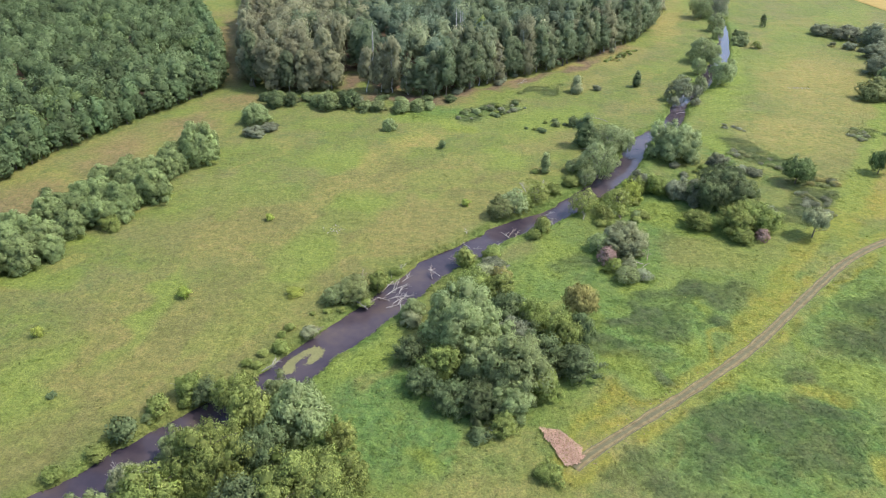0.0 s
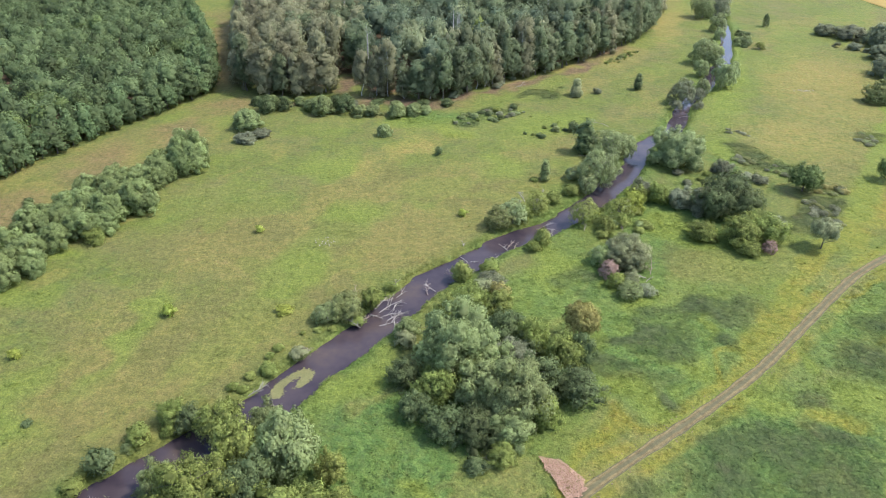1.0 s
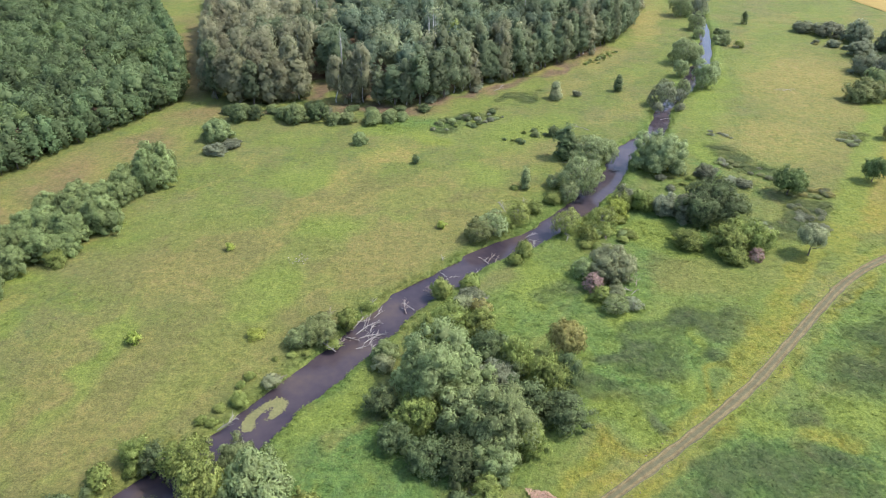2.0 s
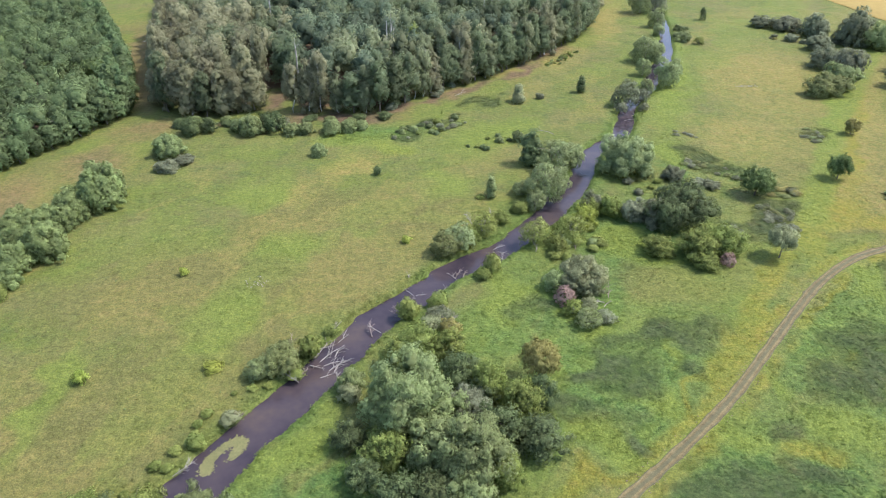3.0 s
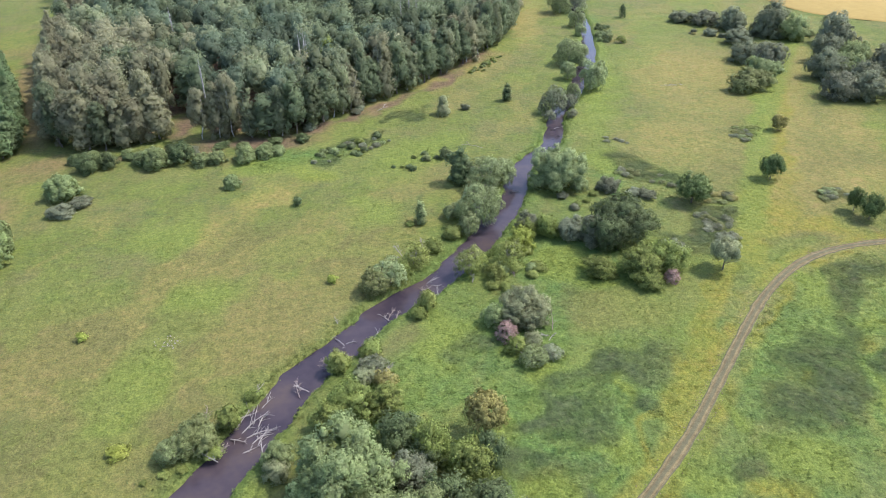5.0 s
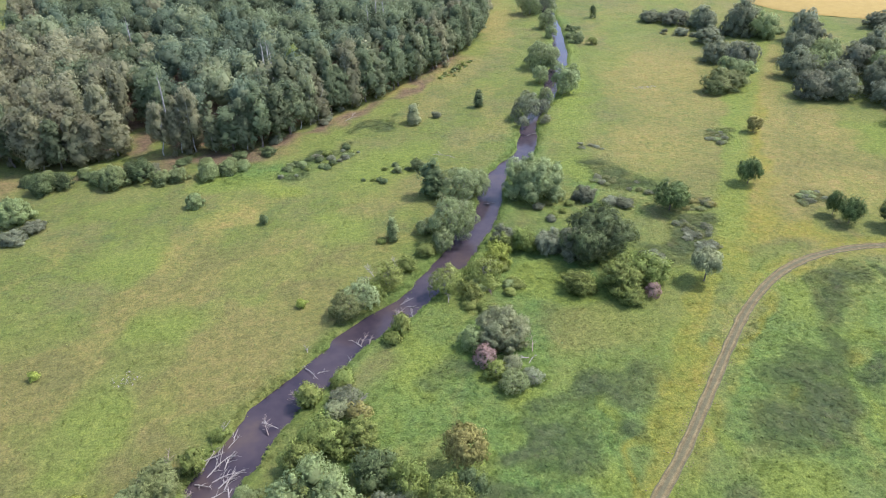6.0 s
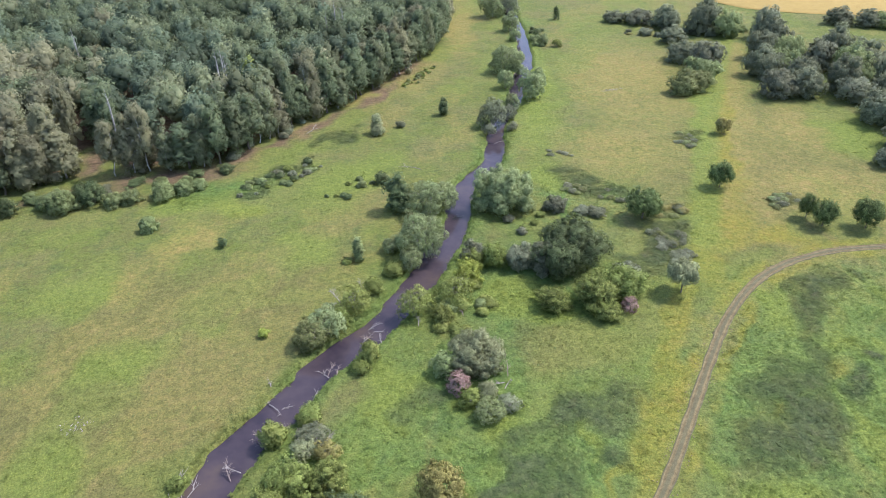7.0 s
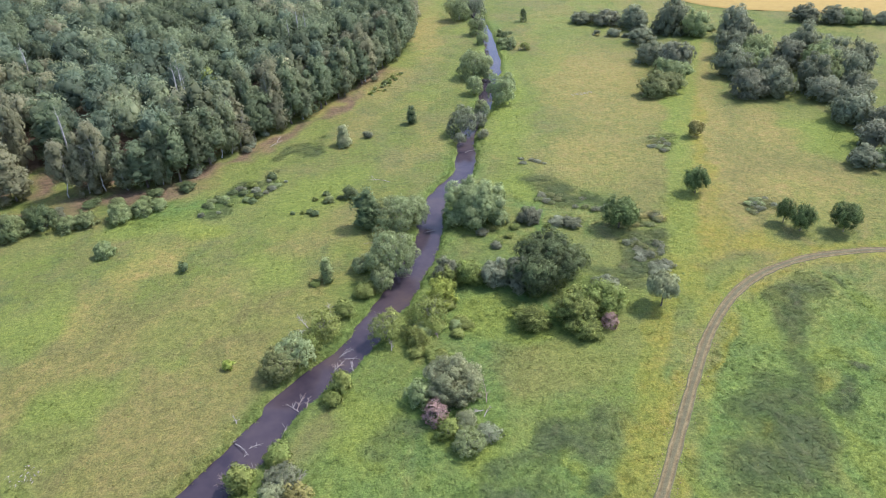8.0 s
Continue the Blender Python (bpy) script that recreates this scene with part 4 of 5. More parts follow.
# the grove over the river nearest the start
grove([("tree", "light", -30.0, 61.5, 5.2, 9.6), ("tree", "yellow", -26.4, 69.0, 3.7, 8.8), ("tree", "willow", -20.2, 69.6, 4.8, 9.0), ("tree", "light", -17.4, 57.6, 6.6, 8.6), ("tree", "light", -30.5, 74.6, 3.6, 6.2),
       ("shrub", "pale", -40.4, 59.6, 2.6, 4.6), ("shrub", "light", -38.4, 77.4, 2.6, 3.8), ("shrub", "dark", -35.6, 76.6, 2.4, 3.6), ("shrub", "light", -41.8, 73.8, 1.8, 2.4), ("shrub", "dark", -44.6, 68.6, 2.0, 3.4),
       ("tree", "dark", -24.0, 63.5, 3.8, 7.6), ("shrub", "light", -12.2, 62.0, 3.0, 4.6), ("shrub", "willow", -36.0, 65.4, 2.6, 4.6), ("tree", "light", -36.0, 56.0, 4.2, 7.0), ("shrub", "yellow", -14.4, 68.4, 2.4, 4.4)],
      "in the thicket over the river", "river thicket")
grove([("tree", "dark", -24.0, 54.0, 4.6, 8.0), ("shrub", "willow", -42.6, 54.2, 3.0, 5.2), ("shrub", "light", -9.4, 55.6, 3.2, 4.6), ("shrub", "willow", -24.4, 75.6, 2.8, 5.2), ("shrub", "light", -47.2, 65.4, 1.4, 1.4), ("shrub", "light", -51.4, 61.6, 1.4, 1.3),
       ("shrub", "light", 13.6, 63.8, 2.2, 2.2), ("shrub", "dark", 4.6, 70.4, 1.6, 1.4)],
      "in the thicket over the river", "river thicket")

# ---- shrubs of the western meadow ----
HEDGE = [(-81.3, 109.9, 3.4, 5.6), (-79.7, 117.4, 3.5, 5.0), (-77.7, 122.6, 3.2, 5.0), (-74.2, 127.4, 3.5, 5.4), (-71.0, 133.5, 3.3, 6.0), (-66.8, 138.4, 4.0, 6.6), (-83.9, 127.1, 3.6, 5.4),
         (-79.5, 130.7, 3.0, 4.6), (-79.0, 139.0, 3.6, 4.4), (-76.5, 146.0, 3.2, 4.8), (-88.4, 116.4, 4.2, 5.0), (-72.5, 141.5, 3.4, 5.4), (-85.5, 104.0, 3.6, 5.4), (-91.0, 108.0, 3.8, 5.2),
         (-68.2, 156.0, 3.8, 5.2), (-63.0, 158.4, 4.4, 7.6), (-64.6, 164.0, 4.2, 7.6), (-72.0, 152.0, 2.6, 3.8), (-87.0, 121.5, 3.4, 4.8), (-75.0, 134.0, 3.2, 5.2), (-82.0, 112.6, 3.2, 5.2), (-84.0, 133.5, 2.6, 3.6), (-70.5, 129.0, 2.6, 4.2), (-77.0, 113.8, 2.6, 4.2), (-69.0, 145.0, 2.6, 4.0),
         (-81.5, 145.5, 2.8, 4.2), (-77.5, 151.0, 2.6, 4.4), (-70.5, 149.2, 3.0, 4.6), (-67.4, 149.6, 2.8, 4.6), (-73.0, 147.4, 3.0, 4.8), (-66.4, 153.4, 2.6, 4.6), (-81.6, 137.6, 3.0, 4.4), (-86.6, 131.4, 2.8, 4.2),
         (-68.2, 141.6, 2.8, 4.8), (-90.4, 122.6, 2.8, 4.4), (-86.4, 110.4, 3.0, 5.0), (-61.8, 163.6, 2.6, 4.4)]
for x, y, r, h in HEDGE:
    plant("willow_shrub", "shrub", "osier", x, y, r * 1.14, h * 1.15, "rounded grey-green willow in a meadow hedge", "shrub", "willow hedge", "medium")
plant("shrub", "shrub", "light", -70.6, 125.2, 2.0, 3.0, "low bright green shrub at the hedge's foot", "shrub")
TOE = [("willow", -55.2, 185.2, 3.8, 5.2), ("dark", -53.2, 198.5, 3.2, 4.6), ("dark", -48.4, 199.6, 2.3, 3.8), ("willow", -36.8, 197.4, 3.3, 5.0), ("dark", -30.8, 199.4, 3.4, 4.8), ("willow", -26.2, 196.6, 2.2, 2.8),
       ("willow", -22.4, 197.0, 2.3, 3.0), ("willow", -15.5, 196.8, 2.9, 3.6), ("willow", -10.9, 197.8, 2.3, 3.0), ("grey", -53.8, 176.0, 2.8, 2.4), ("grey", -50.4, 180.4, 2.4, 2.0), ("willow", -7.4, 199.2, 1.9, 2.0), ("dark", -33.6, 201.6, 2.4, 3.8), ("willow", -40.6, 199.8, 2.2, 3.2)]
grove([("shrub", tone, x, y, r * 1.05, h * 1.12) for tone, x, y, r, h in TOE], "at the foot of the forest", "forest-edge shrubs")
grove([("spire", "pale", 38.5, 217.6, 1.8, 6.0), ("shrub", "pale", 38.4, 215.9, 1.9, 3.2), ("spire", "dark", 58.8, 223.6, 1.7, 5.2), ("shrub", "willow", -17.8, 182.3, 2.1, 3.3), ("shrub", "dark", -2.9, 170.8, 1.0, 2.0), ("spire", "willow", 22.7, 157.8, 1.5, 5.0),
       ("shrub", "light", 20.2, 157.0, 1.0, 0.9), ("shrub", "willow", 28.6, 187.6, 1.2, 1.5), ("shrub", "dark", 33.9, 187.8, 1.8, 2.8), ("shrub", "lime", -47.7, 102.1, 1.3, 2.0), ("shrub", "lime", -28.1, 103.7, 1.6, 1.2),
       ("shrub", "lime", -67.9, 90.1, 0.9, 1.9), ("shrub", "lime", -38.9, 130.7, 0.9, 1.5), ("shrub", "dark", -58.7, 76.1, 0.8, 0.7), ("shrub", "dusty", 45.4, 219.1, 1.3, 1.8), ("shrub", "lime", 3.0, 139.2, 1.0, 1.6), ("spire", "dark", -90.0, 300.0, 1.6, 4.6), ("shrub", "dark", -92.0, 140.0, 1.1, 1.5), ("shrub", "light", -83.0, 148.5, 1.1, 1.8)],
      "standing alone in the meadow", "meadow shrubs")
grove([("shrub", "olive", -17.6, 103.4, 3.6, 4.0), ("thin", "willow", -20.4, 101.6, 2.6, 3.2), ("shrub", "light", -13.2, 106.0, 1.9, 4.0), ("shrub", "light", -15.2, 101.2, 1.5, 1.2), ("shrub", "pale", -23.4, 92.2, 1.6, 1.6), ("shrub", "light", -27.2, 88.2, 1.4, 1.4), ("shrub", "light", -10.2, 111.4, 1.2, 1.2),
       ("thin", "dusty", 8.2, 113.8, 2.6, 2.2)], "on the western river bank", "river bank shrubs")

# ---- far trees ----
FAR_RIVER = [("willow", 87.8, 252.4, 5.4, 8.8), ("dusty", 69.5, 212.1, 4.2, 7.2), ("willow", 86.6, 227.1, 4.4, 8.4), ("willow", 107, 318, 5.5, 9.0), ("grey", 115, 322, 5.0, 9.0), ("willow", 106.4, 296.0, 3.8, 7.0), ("willow", 111.1, 276, 2.6, 3.6), ("light", 114.5, 271.5, 2.0, 2.8),
             ("dark", 129.1, 305.1, 1.5, 5.0), ("willow", 83.0, 238.0, 3.2, 5.4), ("willow", 92.5, 236.0, 3.0, 5.6), ("grey", 75.4, 214.8, 2.2, 3.8), ("dark", 113.5, 287, 1.8, 2.6), ("willow", 120, 342, 6.0, 9.0), ("willow", 78.6, 221.2, 2.6, 4.4), ("willow", 93.8, 256.5, 2.8, 4.8), ("grey", 66.6, 206.8, 1.8, 2.8), ("willow", 103.5, 284.0, 2.6, 4.4), ("willow", 90.8, 249.0, 2.4, 4.0), ("grey", 73.2, 207.0, 1.6, 2.4)]
# willows here take the willow colour with haze painted in
grove([("thin", "silver" if tone == "willow" else tone, x, y, r, h) for tone, x, y, r, h in FAR_RIVER], "along the upper river", "upper river trees")
FAR_ONE = [(148.7, 294.0, 4.2, 4.0), (156.0, 288.2, 5.2, 5.0), (162.8, 279.4, 5.6, 7.6), (171.2, 268, 6.4, 11.5), (177, 262, 5.0, 8.5), (146.2, 242.2, 5.0, 6.6), (146.8, 230.7, 5.6, 9.6), (131.2, 216.3, 4.6, 5.8), (136.4, 217.5, 4.0, 5.6), (140.2, 222.4, 4.6, 7.4), (155, 262, 4.6, 5.2)]
FAR_TWO = [(188.1, 254.9, 5.0, 10.0), (184, 246, 4.6, 9.0), (172.5, 236.0, 5.2, 9.2), (177.5, 229, 5.0, 8.5), (161.5, 220.7, 5.4, 8.3), (154.6, 205.0, 5.0, 7.4), (161.5, 203.0, 5.2, 7.6), (167.6, 210.4, 5.0, 8.2), (168.0, 222.0, 4.6, 7.6)]
FAR_THREE = [(191.2, 225.7, 5.5, 10.6), (181.6, 220.7, 4.6, 8.9), (193.2, 216.0, 5.6, 9.0), (174.9, 202.8, 5.4, 9.6), (181.5, 204.5, 5.2, 9.2), (188.1, 203.6, 4.6, 9.2), (172.1, 194.9, 5.2, 6.6), (180.0, 192.0, 4.8, 7.0), (198.0, 208.0, 5.0, 8.6), (187, 213, 5.0, 8.8)]
FAR_FOUR = [(166.0, 178.6, 4.8, 7.9), (158.8, 164.5, 4.4, 6.8), (149.4, 158.2, 3.8, 4.4), (167.8, 169.9, 4.4, 7.2), (155.5, 156.0, 3.6, 5.0), (171.5, 184.0, 4.4, 6.6), (164.0, 158.0, 4.4, 6.6)]
FAR_FIVE = [(224.9, 260.5, 4.8, 5.6), (232.0, 254.5, 4.6, 5.6), (237.0, 251.5, 4.2, 5.4), (242.0, 249.6, 3.2, 4.4), (247.0, 245.8, 2.8, 4.2)]
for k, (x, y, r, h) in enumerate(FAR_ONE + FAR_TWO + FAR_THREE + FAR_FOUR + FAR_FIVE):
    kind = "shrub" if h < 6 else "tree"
    # these tones carry the far haze as greyer, lighter leaf colour
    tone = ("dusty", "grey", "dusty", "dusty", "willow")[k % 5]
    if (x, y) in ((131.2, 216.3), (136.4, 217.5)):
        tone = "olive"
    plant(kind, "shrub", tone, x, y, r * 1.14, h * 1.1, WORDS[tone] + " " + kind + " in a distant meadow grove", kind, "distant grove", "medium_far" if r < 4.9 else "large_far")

# ---- low scrub ----
scrub_rng = random.Random(23)


def thicket(cx, cy, a, b, turn, n, tones, size, where, group, kind="shrub", flat=0.95):
    """n low shrubs strewn over an ellipse."""
    for _ in range(n):
        t, q = scrub_rng.uniform(0, 6.28), math.sqrt(scrub_rng.random())
        u, v = a * q * math.cos(t), b * q * math.sin(t)
        s = radians(turn)
        tone = scrub_rng.choice(tones)
        r = scrub_rng.uniform(*size)
        px, py = cx + u * math.cos(s) - v * math.sin(s), cy + u * math.sin(s) + v * math.cos(s)
        gap, k = nearest(np.array([px]), np.array([py]), RIVER)
        if gap[0] < RIVER[k[0], 2] / 2 + 0.7 * r + 0.5:
            continue
        plant("low_shrub", kind, tone, px, py, r, r * flat * scrub_rng.uniform(0.8, 1.2), WORDS[tone] + " shrub " + where, "shrub", group)


thicket(11, 198, 12, 4, 28, 44, ("grey", "dark", "willow", "light"), (0.5, 1.3), "in the damp hollow below the wood", "hollow scrub")
thicket(79, 167, 10, 2.6, -35, 22, ("dusty", "olive", "grey"), (0.6, 1.2), "in low scrub on the meadow", "meadow scrub", "thin", 0.6)
thicket(82, 143.5, 6.5, 4.2, 70, 22, ("dusty", "olive", "grey"), (0.7, 1.4), "in low scrub on the meadow", "meadow scrub", "thin", 0.7)
thicket(89.5, 155.5, 5.0, 3.0, 0, 16, ("dusty", "olive", "brown"), (0.7, 1.3), "in low scrub on the meadow", "meadow scrub", "thin", 0.6)
thicket(115, 151, 4.0, 2.6, 30, 14, ("olive", "willow", "dusty"), (0.6, 1.2), "in low scrub on the meadow", "meadow scrub", "thin", 0.5)
thicket(113, 186, 5, 2.6, 60, 14, ("olive", "willow", "dusty"), (0.6, 1.2), "in low scrub on the meadow", "meadow scrub", "thin", 0.5)
thicket(79, 189, 7, 1.6, -40, 8, ("grey", "dusty"), (0.5, 1.0), "in low scrub on the meadow", "meadow scrub", "thin", 0.5)
thicket(112, 283, 16, 4, 75, 14, ("willow", "dark"), (0.7, 1.6), "beside the upper river", "upper river scrub")
thicket(60, 256, 12, 1.6, 52, 22, ("dark", "light", "willow"), (0.35, 0.9), "in front of the wood", "wood-edge scrub")
thicket(27, 187, 8, 4, 15, 8, ("dark", "willow", "light"), (0.5, 1.2), "near the river willows", "river scrub")
thicket(37, 134, 10, 4, 60, 13, ("light", "yellow", "willow"), (1.0, 2.0), "on the grassy river bank", "river bank scrub")
thicket(-30, 205, 34, 3.2, 3, 16, ("dark", "grey", "willow"), (1.2, 2.3), "under the birches", "wood undergrowth")
thicket(14, 226, 24, 3, 42, 10, ("dark", "grey"), (1.2, 2.2), "under the birches", "wood undergrowth")
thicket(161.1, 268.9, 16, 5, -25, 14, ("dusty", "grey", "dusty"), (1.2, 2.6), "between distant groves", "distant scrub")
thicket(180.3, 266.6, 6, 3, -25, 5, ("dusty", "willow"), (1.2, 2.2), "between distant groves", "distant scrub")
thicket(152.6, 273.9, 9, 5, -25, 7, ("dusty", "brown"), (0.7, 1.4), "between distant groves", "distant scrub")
thicket(62, 160, 8, 6, 0, 8, ("light", "grey"), (0.8, 1.5), "round the meadow grove", "meadow scrub")
thicket(58, 255.2, 8, 0.9, 52, 14, ("light", "olive"), (0.5, 1.0), "on the tan bank below the wood", "forest edge scrub")
thicket(-22, 96, 18, 2.6, 52, 14, ("light", "yellow"), (0.5, 1.1), "on the western river bank", "river bank scrub")

thicket(-41, 73, 10, 2.0, 49, 14, ("light", "willow", "light"), (0.6, 1.4), "on the western river bank", "river bank scrub")

# ---- ripe field beyond the meadow ----
def build_field():
    edge = spline([(182, 420), (200, 330), (203, 303), (211, 287.5), (232, 271), (256, 254), (300, 222), (380, 170)], 4.0)
    out = edge.copy()
    out[:, :2] += unit(np.array([[1.0, 0.75]])) * 420
    n = len(edge)
    cols = 12
    v = np.vstack([np.c_[edge[:, :2] * (1 - f) + out[:, :2] * f, np.full(n, 0.62 if f else 0.1)] for f in np.r_[0, np.linspace(0.003, 1, cols - 1)]])
    i, j = np.meshgrid(np.arange(cols - 1), np.arange(n - 1), indexing="ij")
    q = (i * n + j).ravel()
    tagged(new("crop_field", mesh_of("crop_field", v, np.stack([q, q + 1, q + n + 1, q + n], 1), CROP)), "ripe golden-yellow grain field beyond the trees", "crop field", kind="stuff")


build_field()


# ---- growth on the ground ----
def scatter(n, box, seed):
    rng = np.random.default_rng(seed)
    return rng, rng.uniform(box[0], box[2], n), rng.uniform(box[1], box[3], n)


def seen_from_path(x, y):
    """The stretch of meadow that the flight passes over, on the plan."""
    return (y > 52) & (np.abs(x - 14 - (y - 60) * 0.22) < 78 + (y - 52) * 0.85)


def build_grass():
    rng, x, y = scatter(620000, (-130, 52, 200, 260), 71)
    keep = seen_from_path(x, y) & (rng.random(len(x)) < np.clip(1.1 - (y - 52) / 190, 0.0, 1))
    x, y = x[keep], y[keep]
    g, bank, track = growth(x, y)
    clump = value_noise(x, y, 1.7, 77)
    keep = (bank > 0.25) & (track > 1.15) & (rng.random(len(x)) < clump) & (g["soil"] < 0.6)
    x, y, bank, track = x[keep], y[keep], bank[keep], track[keep]
    g = {k: v[keep] for k, v in g.items()}
    n = len(x)
    base = np.stack([x, y, height(x, y, bank, track, g["weed"]) + rng.uniform(0.0, 0.06, n)], 1)
    up = rng.normal(0, 0.16, (n, 3))
    up[:, 2] += 1
    v, f = leaves(rng, base, up, 0.15, 0.0, 0.55)
    me = mesh_of("grass", v, f, BLADES, True, np.repeat(unit(up + [0, 0, 1.0]), 3, 0))
    set_attributes(me, {k: np.repeat(q, 3) for k, q in g.items()})
    tagged(new("grass", me), "uneven blades of yellow-green meadow grass", "grass", kind="stuff")


def build_tufts():
    """Lumpy tufts of taller grass, thickest where it grows lush."""
    rng, x, y = scatter(190000, (-120, 52, 190, 290), 70)
    g, bank, track = growth(x, y)
    thick = (0.04 + 0.26 * g["lush"] + 0.34 * g["herb"]) * (1 - 0.8 * g["dry"]) * np.clip(1.6 - (y - 52) / 190, 0.2, 1)
    thick *= np.clip(value_noise(x, y, 3.4, 86) * 2.4 - 0.5, 0.15, 1.3)
    keep = (bank > 0.2) & (track > 1.3) & (g["soil"] < 0.5) & seen_from_path(x, y) & (rng.random(len(x)) < thick)
    x, y, bank, track = x[keep], y[keep], bank[keep], track[keep]
    g = {k: v[keep] for k, v in g.items()}
    n, per = len(x), 9
    base = np.stack([x, y, height(x, y, bank, track, g["weed"])], 1)
    r = np.repeat(rng.uniform(0.14, 0.34, n) * (1 + 0.6 * g["herb"]), per)
    e = unit(rng.normal(0, 1, (n * per, 3)) + [0, 0, 0.9])
    p = np.repeat(base, per, 0) + e * r[:, None] * [1, 1, 0.8]
    p[:, 2] = np.maximum(p[:, 2], np.repeat(base[:, 2], per) + 0.02)
    v, f = leaves(rng, p, e, 0.13, -0.3, 0.45)
    me = mesh_of("grass_tufts", v, f, BLADES, True, np.repeat(unit(e * 0.6 + [0, 0, 1.1]), 3, 0))
    set_attributes(me, {k: np.repeat(q, per * 3) for k, q in g.items()})
    tagged(new("grass_tufts", me), "lumpy tufts of taller yellow-green meadow grass", "grass", kind="stuff")


def build_weeds():
    rng, x, y = scatter(520000, (-60, 52, 130, 225), 72)
    g, bank, track = growth(x, y)
    edge = np.clip(1 - np.abs(bank - 0.9) / 1.3, 0, 1) * 0.8
    clumps = np.clip(value_noise(x, y, 1.2, 79) * 2.2 - 1.0, 0, 1) * g["herb"] * 0.20
    keep = (rng.random(len(x)) < np.maximum(np.maximum(np.clip(g["weed"] * 1.25 - 0.05, 0, 0.9), clumps), edge * 0.45)) & (bank > 0.1) & (track > 1.5) & seen_from_path(x, y)
    x, y, bank, track = x[keep], y[keep], bank[keep], track[keep]
    g = {k: v[keep] for k, v in g.items()}
    n = len(x)
    z = height(x, y, bank, track, g["weed"])
    per = 7
    c = np.repeat(np.stack([x, y, z], 1), per, 0)
    grow = np.repeat(0.05 + 0.18 * value_noise(x, y, 1.4, 78) * np.maximum(g["weed"], g["herb"] * 0.5), per)
    c[:, :2] += rng.normal(0, 0.16, (n * per, 2))
    c[:, 2] += rng.uniform(0.78, 1, n * per) * grow
    up = rng.normal(0, 0.24, (n * per, 3))
    up[:, 2] += 1.0
    v, f = leaves(rng, c, up, 0.15, 0.0, 0.6)
    me = mesh_of("weeds", v, f, BLADES, True, np.repeat(unit(up + [0, 0, 1.6]), 3, 0))
    set_attributes(me, {k: np.repeat(q, per * 3) for k, q in g.items()})
    tagged(new("tall_weeds", me), "dense dark green nettles and tall herbs", "weeds", kind="stuff")


def sprigs(name, n, box, seed, size, mat, label, leaf=0.09, per=14):
    """Single small herbs and tussocks strewn over the meadow."""
    rng, x, y = scatter(n, box, seed)
    g, bank, track = growth(x, y)
    keep = (bank > 0.6) & (track > 1.6) & (g["soil"] < 0.5) & seen_from_path(x, y)
    x, y, bank, track = x[keep], y[keep], bank[keep], track[keep]
    z = height(x, y, bank, track, g["weed"][keep])
    r = np.repeat(rng.triangular(size[0], size[0], size[1], len(x)), per)
    e = unit(rng.normal(0, 1, (len(r), 3)) + [0, 0, 0.7])
    p = np.repeat(np.stack([x, y, z], 1), per, 0) + e * r[:, None] * [1, 1, 0.8]
    p[:, 2] = np.maximum(p[:, 2], np.repeat(z, per) + 0.02)
    v, f = leaves(rng, p, e, leaf)
    tagged(new(name, mesh_of(name, v, f, mat, True, np.repeat(unit(e + [0, 0, 0.5]), 3, 0))), label, "herbs", kind="stuff")


build_grass()
build_tufts()
build_weeds()
sprigs("tussocks", 1000, (-110, 55, 160, 230), 73, (0.10, 0.42), LEAF["fresh"], "small dark green tussocks strewn over the meadow")
sprigs("tussocks", 1200, (-110, 55, 180, 260), 74, (0.12, 0.5), LEAF["light"], "small bright green herbs strewn over the meadow")


def stalks(cx, cy, a, b, n, seed, label):
    """A small patch of pale dead stalks lying in the grass."""
    rng = np.random.default_rng(seed)
    t, q = rng.uniform(0, 6.28, n), np.sqrt(rng.random(n))
    c = np.stack([cx + a * q * np.cos(t), cy + b * q * np.sin(t), rng.uniform(0.1, 0.4, n)], 1)
    up = rng.normal(0, 0.5, c.shape)
    up[:, 2] += 1
    v, f = leaves(rng, c, up, 0.2, 0.0, 0.3)
    tagged(new("dry_stalks", mesh_of("dry_stalks", v, f, DEADWOOD)), label, "dry stalks", kind="stuff")


stalks(-24.8, 126.8, 2.6, 1.8, 70, 75, "pale dead stalks in the meadow grass")
stalks(112.2, 225.0, 3.6, 0.9, 130, 76, "pale flattened dry grass on the far meadow")


# ---- cut-straw patch beside the track ----
STRAW_CORNERS = [(13.2, 72.2), (15.6, 72.4), (19.0, 68.5), (18.3, 66.3), (16.2, 65.4)]


def build_straw():
    rng = np.random.default_rng(81)
    corners = np.array(STRAW_CORNERS)
    def within(x, y):
        a, c = (value_noise(x, y, 0.7, 82) - 0.5) * 0.7, (value_noise(x, y, 0.7, 84) - 0.5) * 0.7
        return inside(x + a, y + c, corners, corners[:1])
    n = 20000
    x, y = rng.uniform(11, 21, n), rng.uniform(63, 75, n)
    k = within(x, y)
    c = np.stack([x[k], y[k], 0.22 + 0.16 * value_noise(x[k], y[k], 0.9, 83)], 1)
    up = rng.normal(0, 0.35, c.shape)
    up[:, 2] += 1
    v, f = leaves(rng, c, up, 0.22, 0.0, 0.16)
    tagged(new("straw_patch", mesh_of("straw_patch", v, f, STRAW)), "patch of cut pinkish-brown dry reeds beside the track", "straw", kind="stuff")


build_straw()


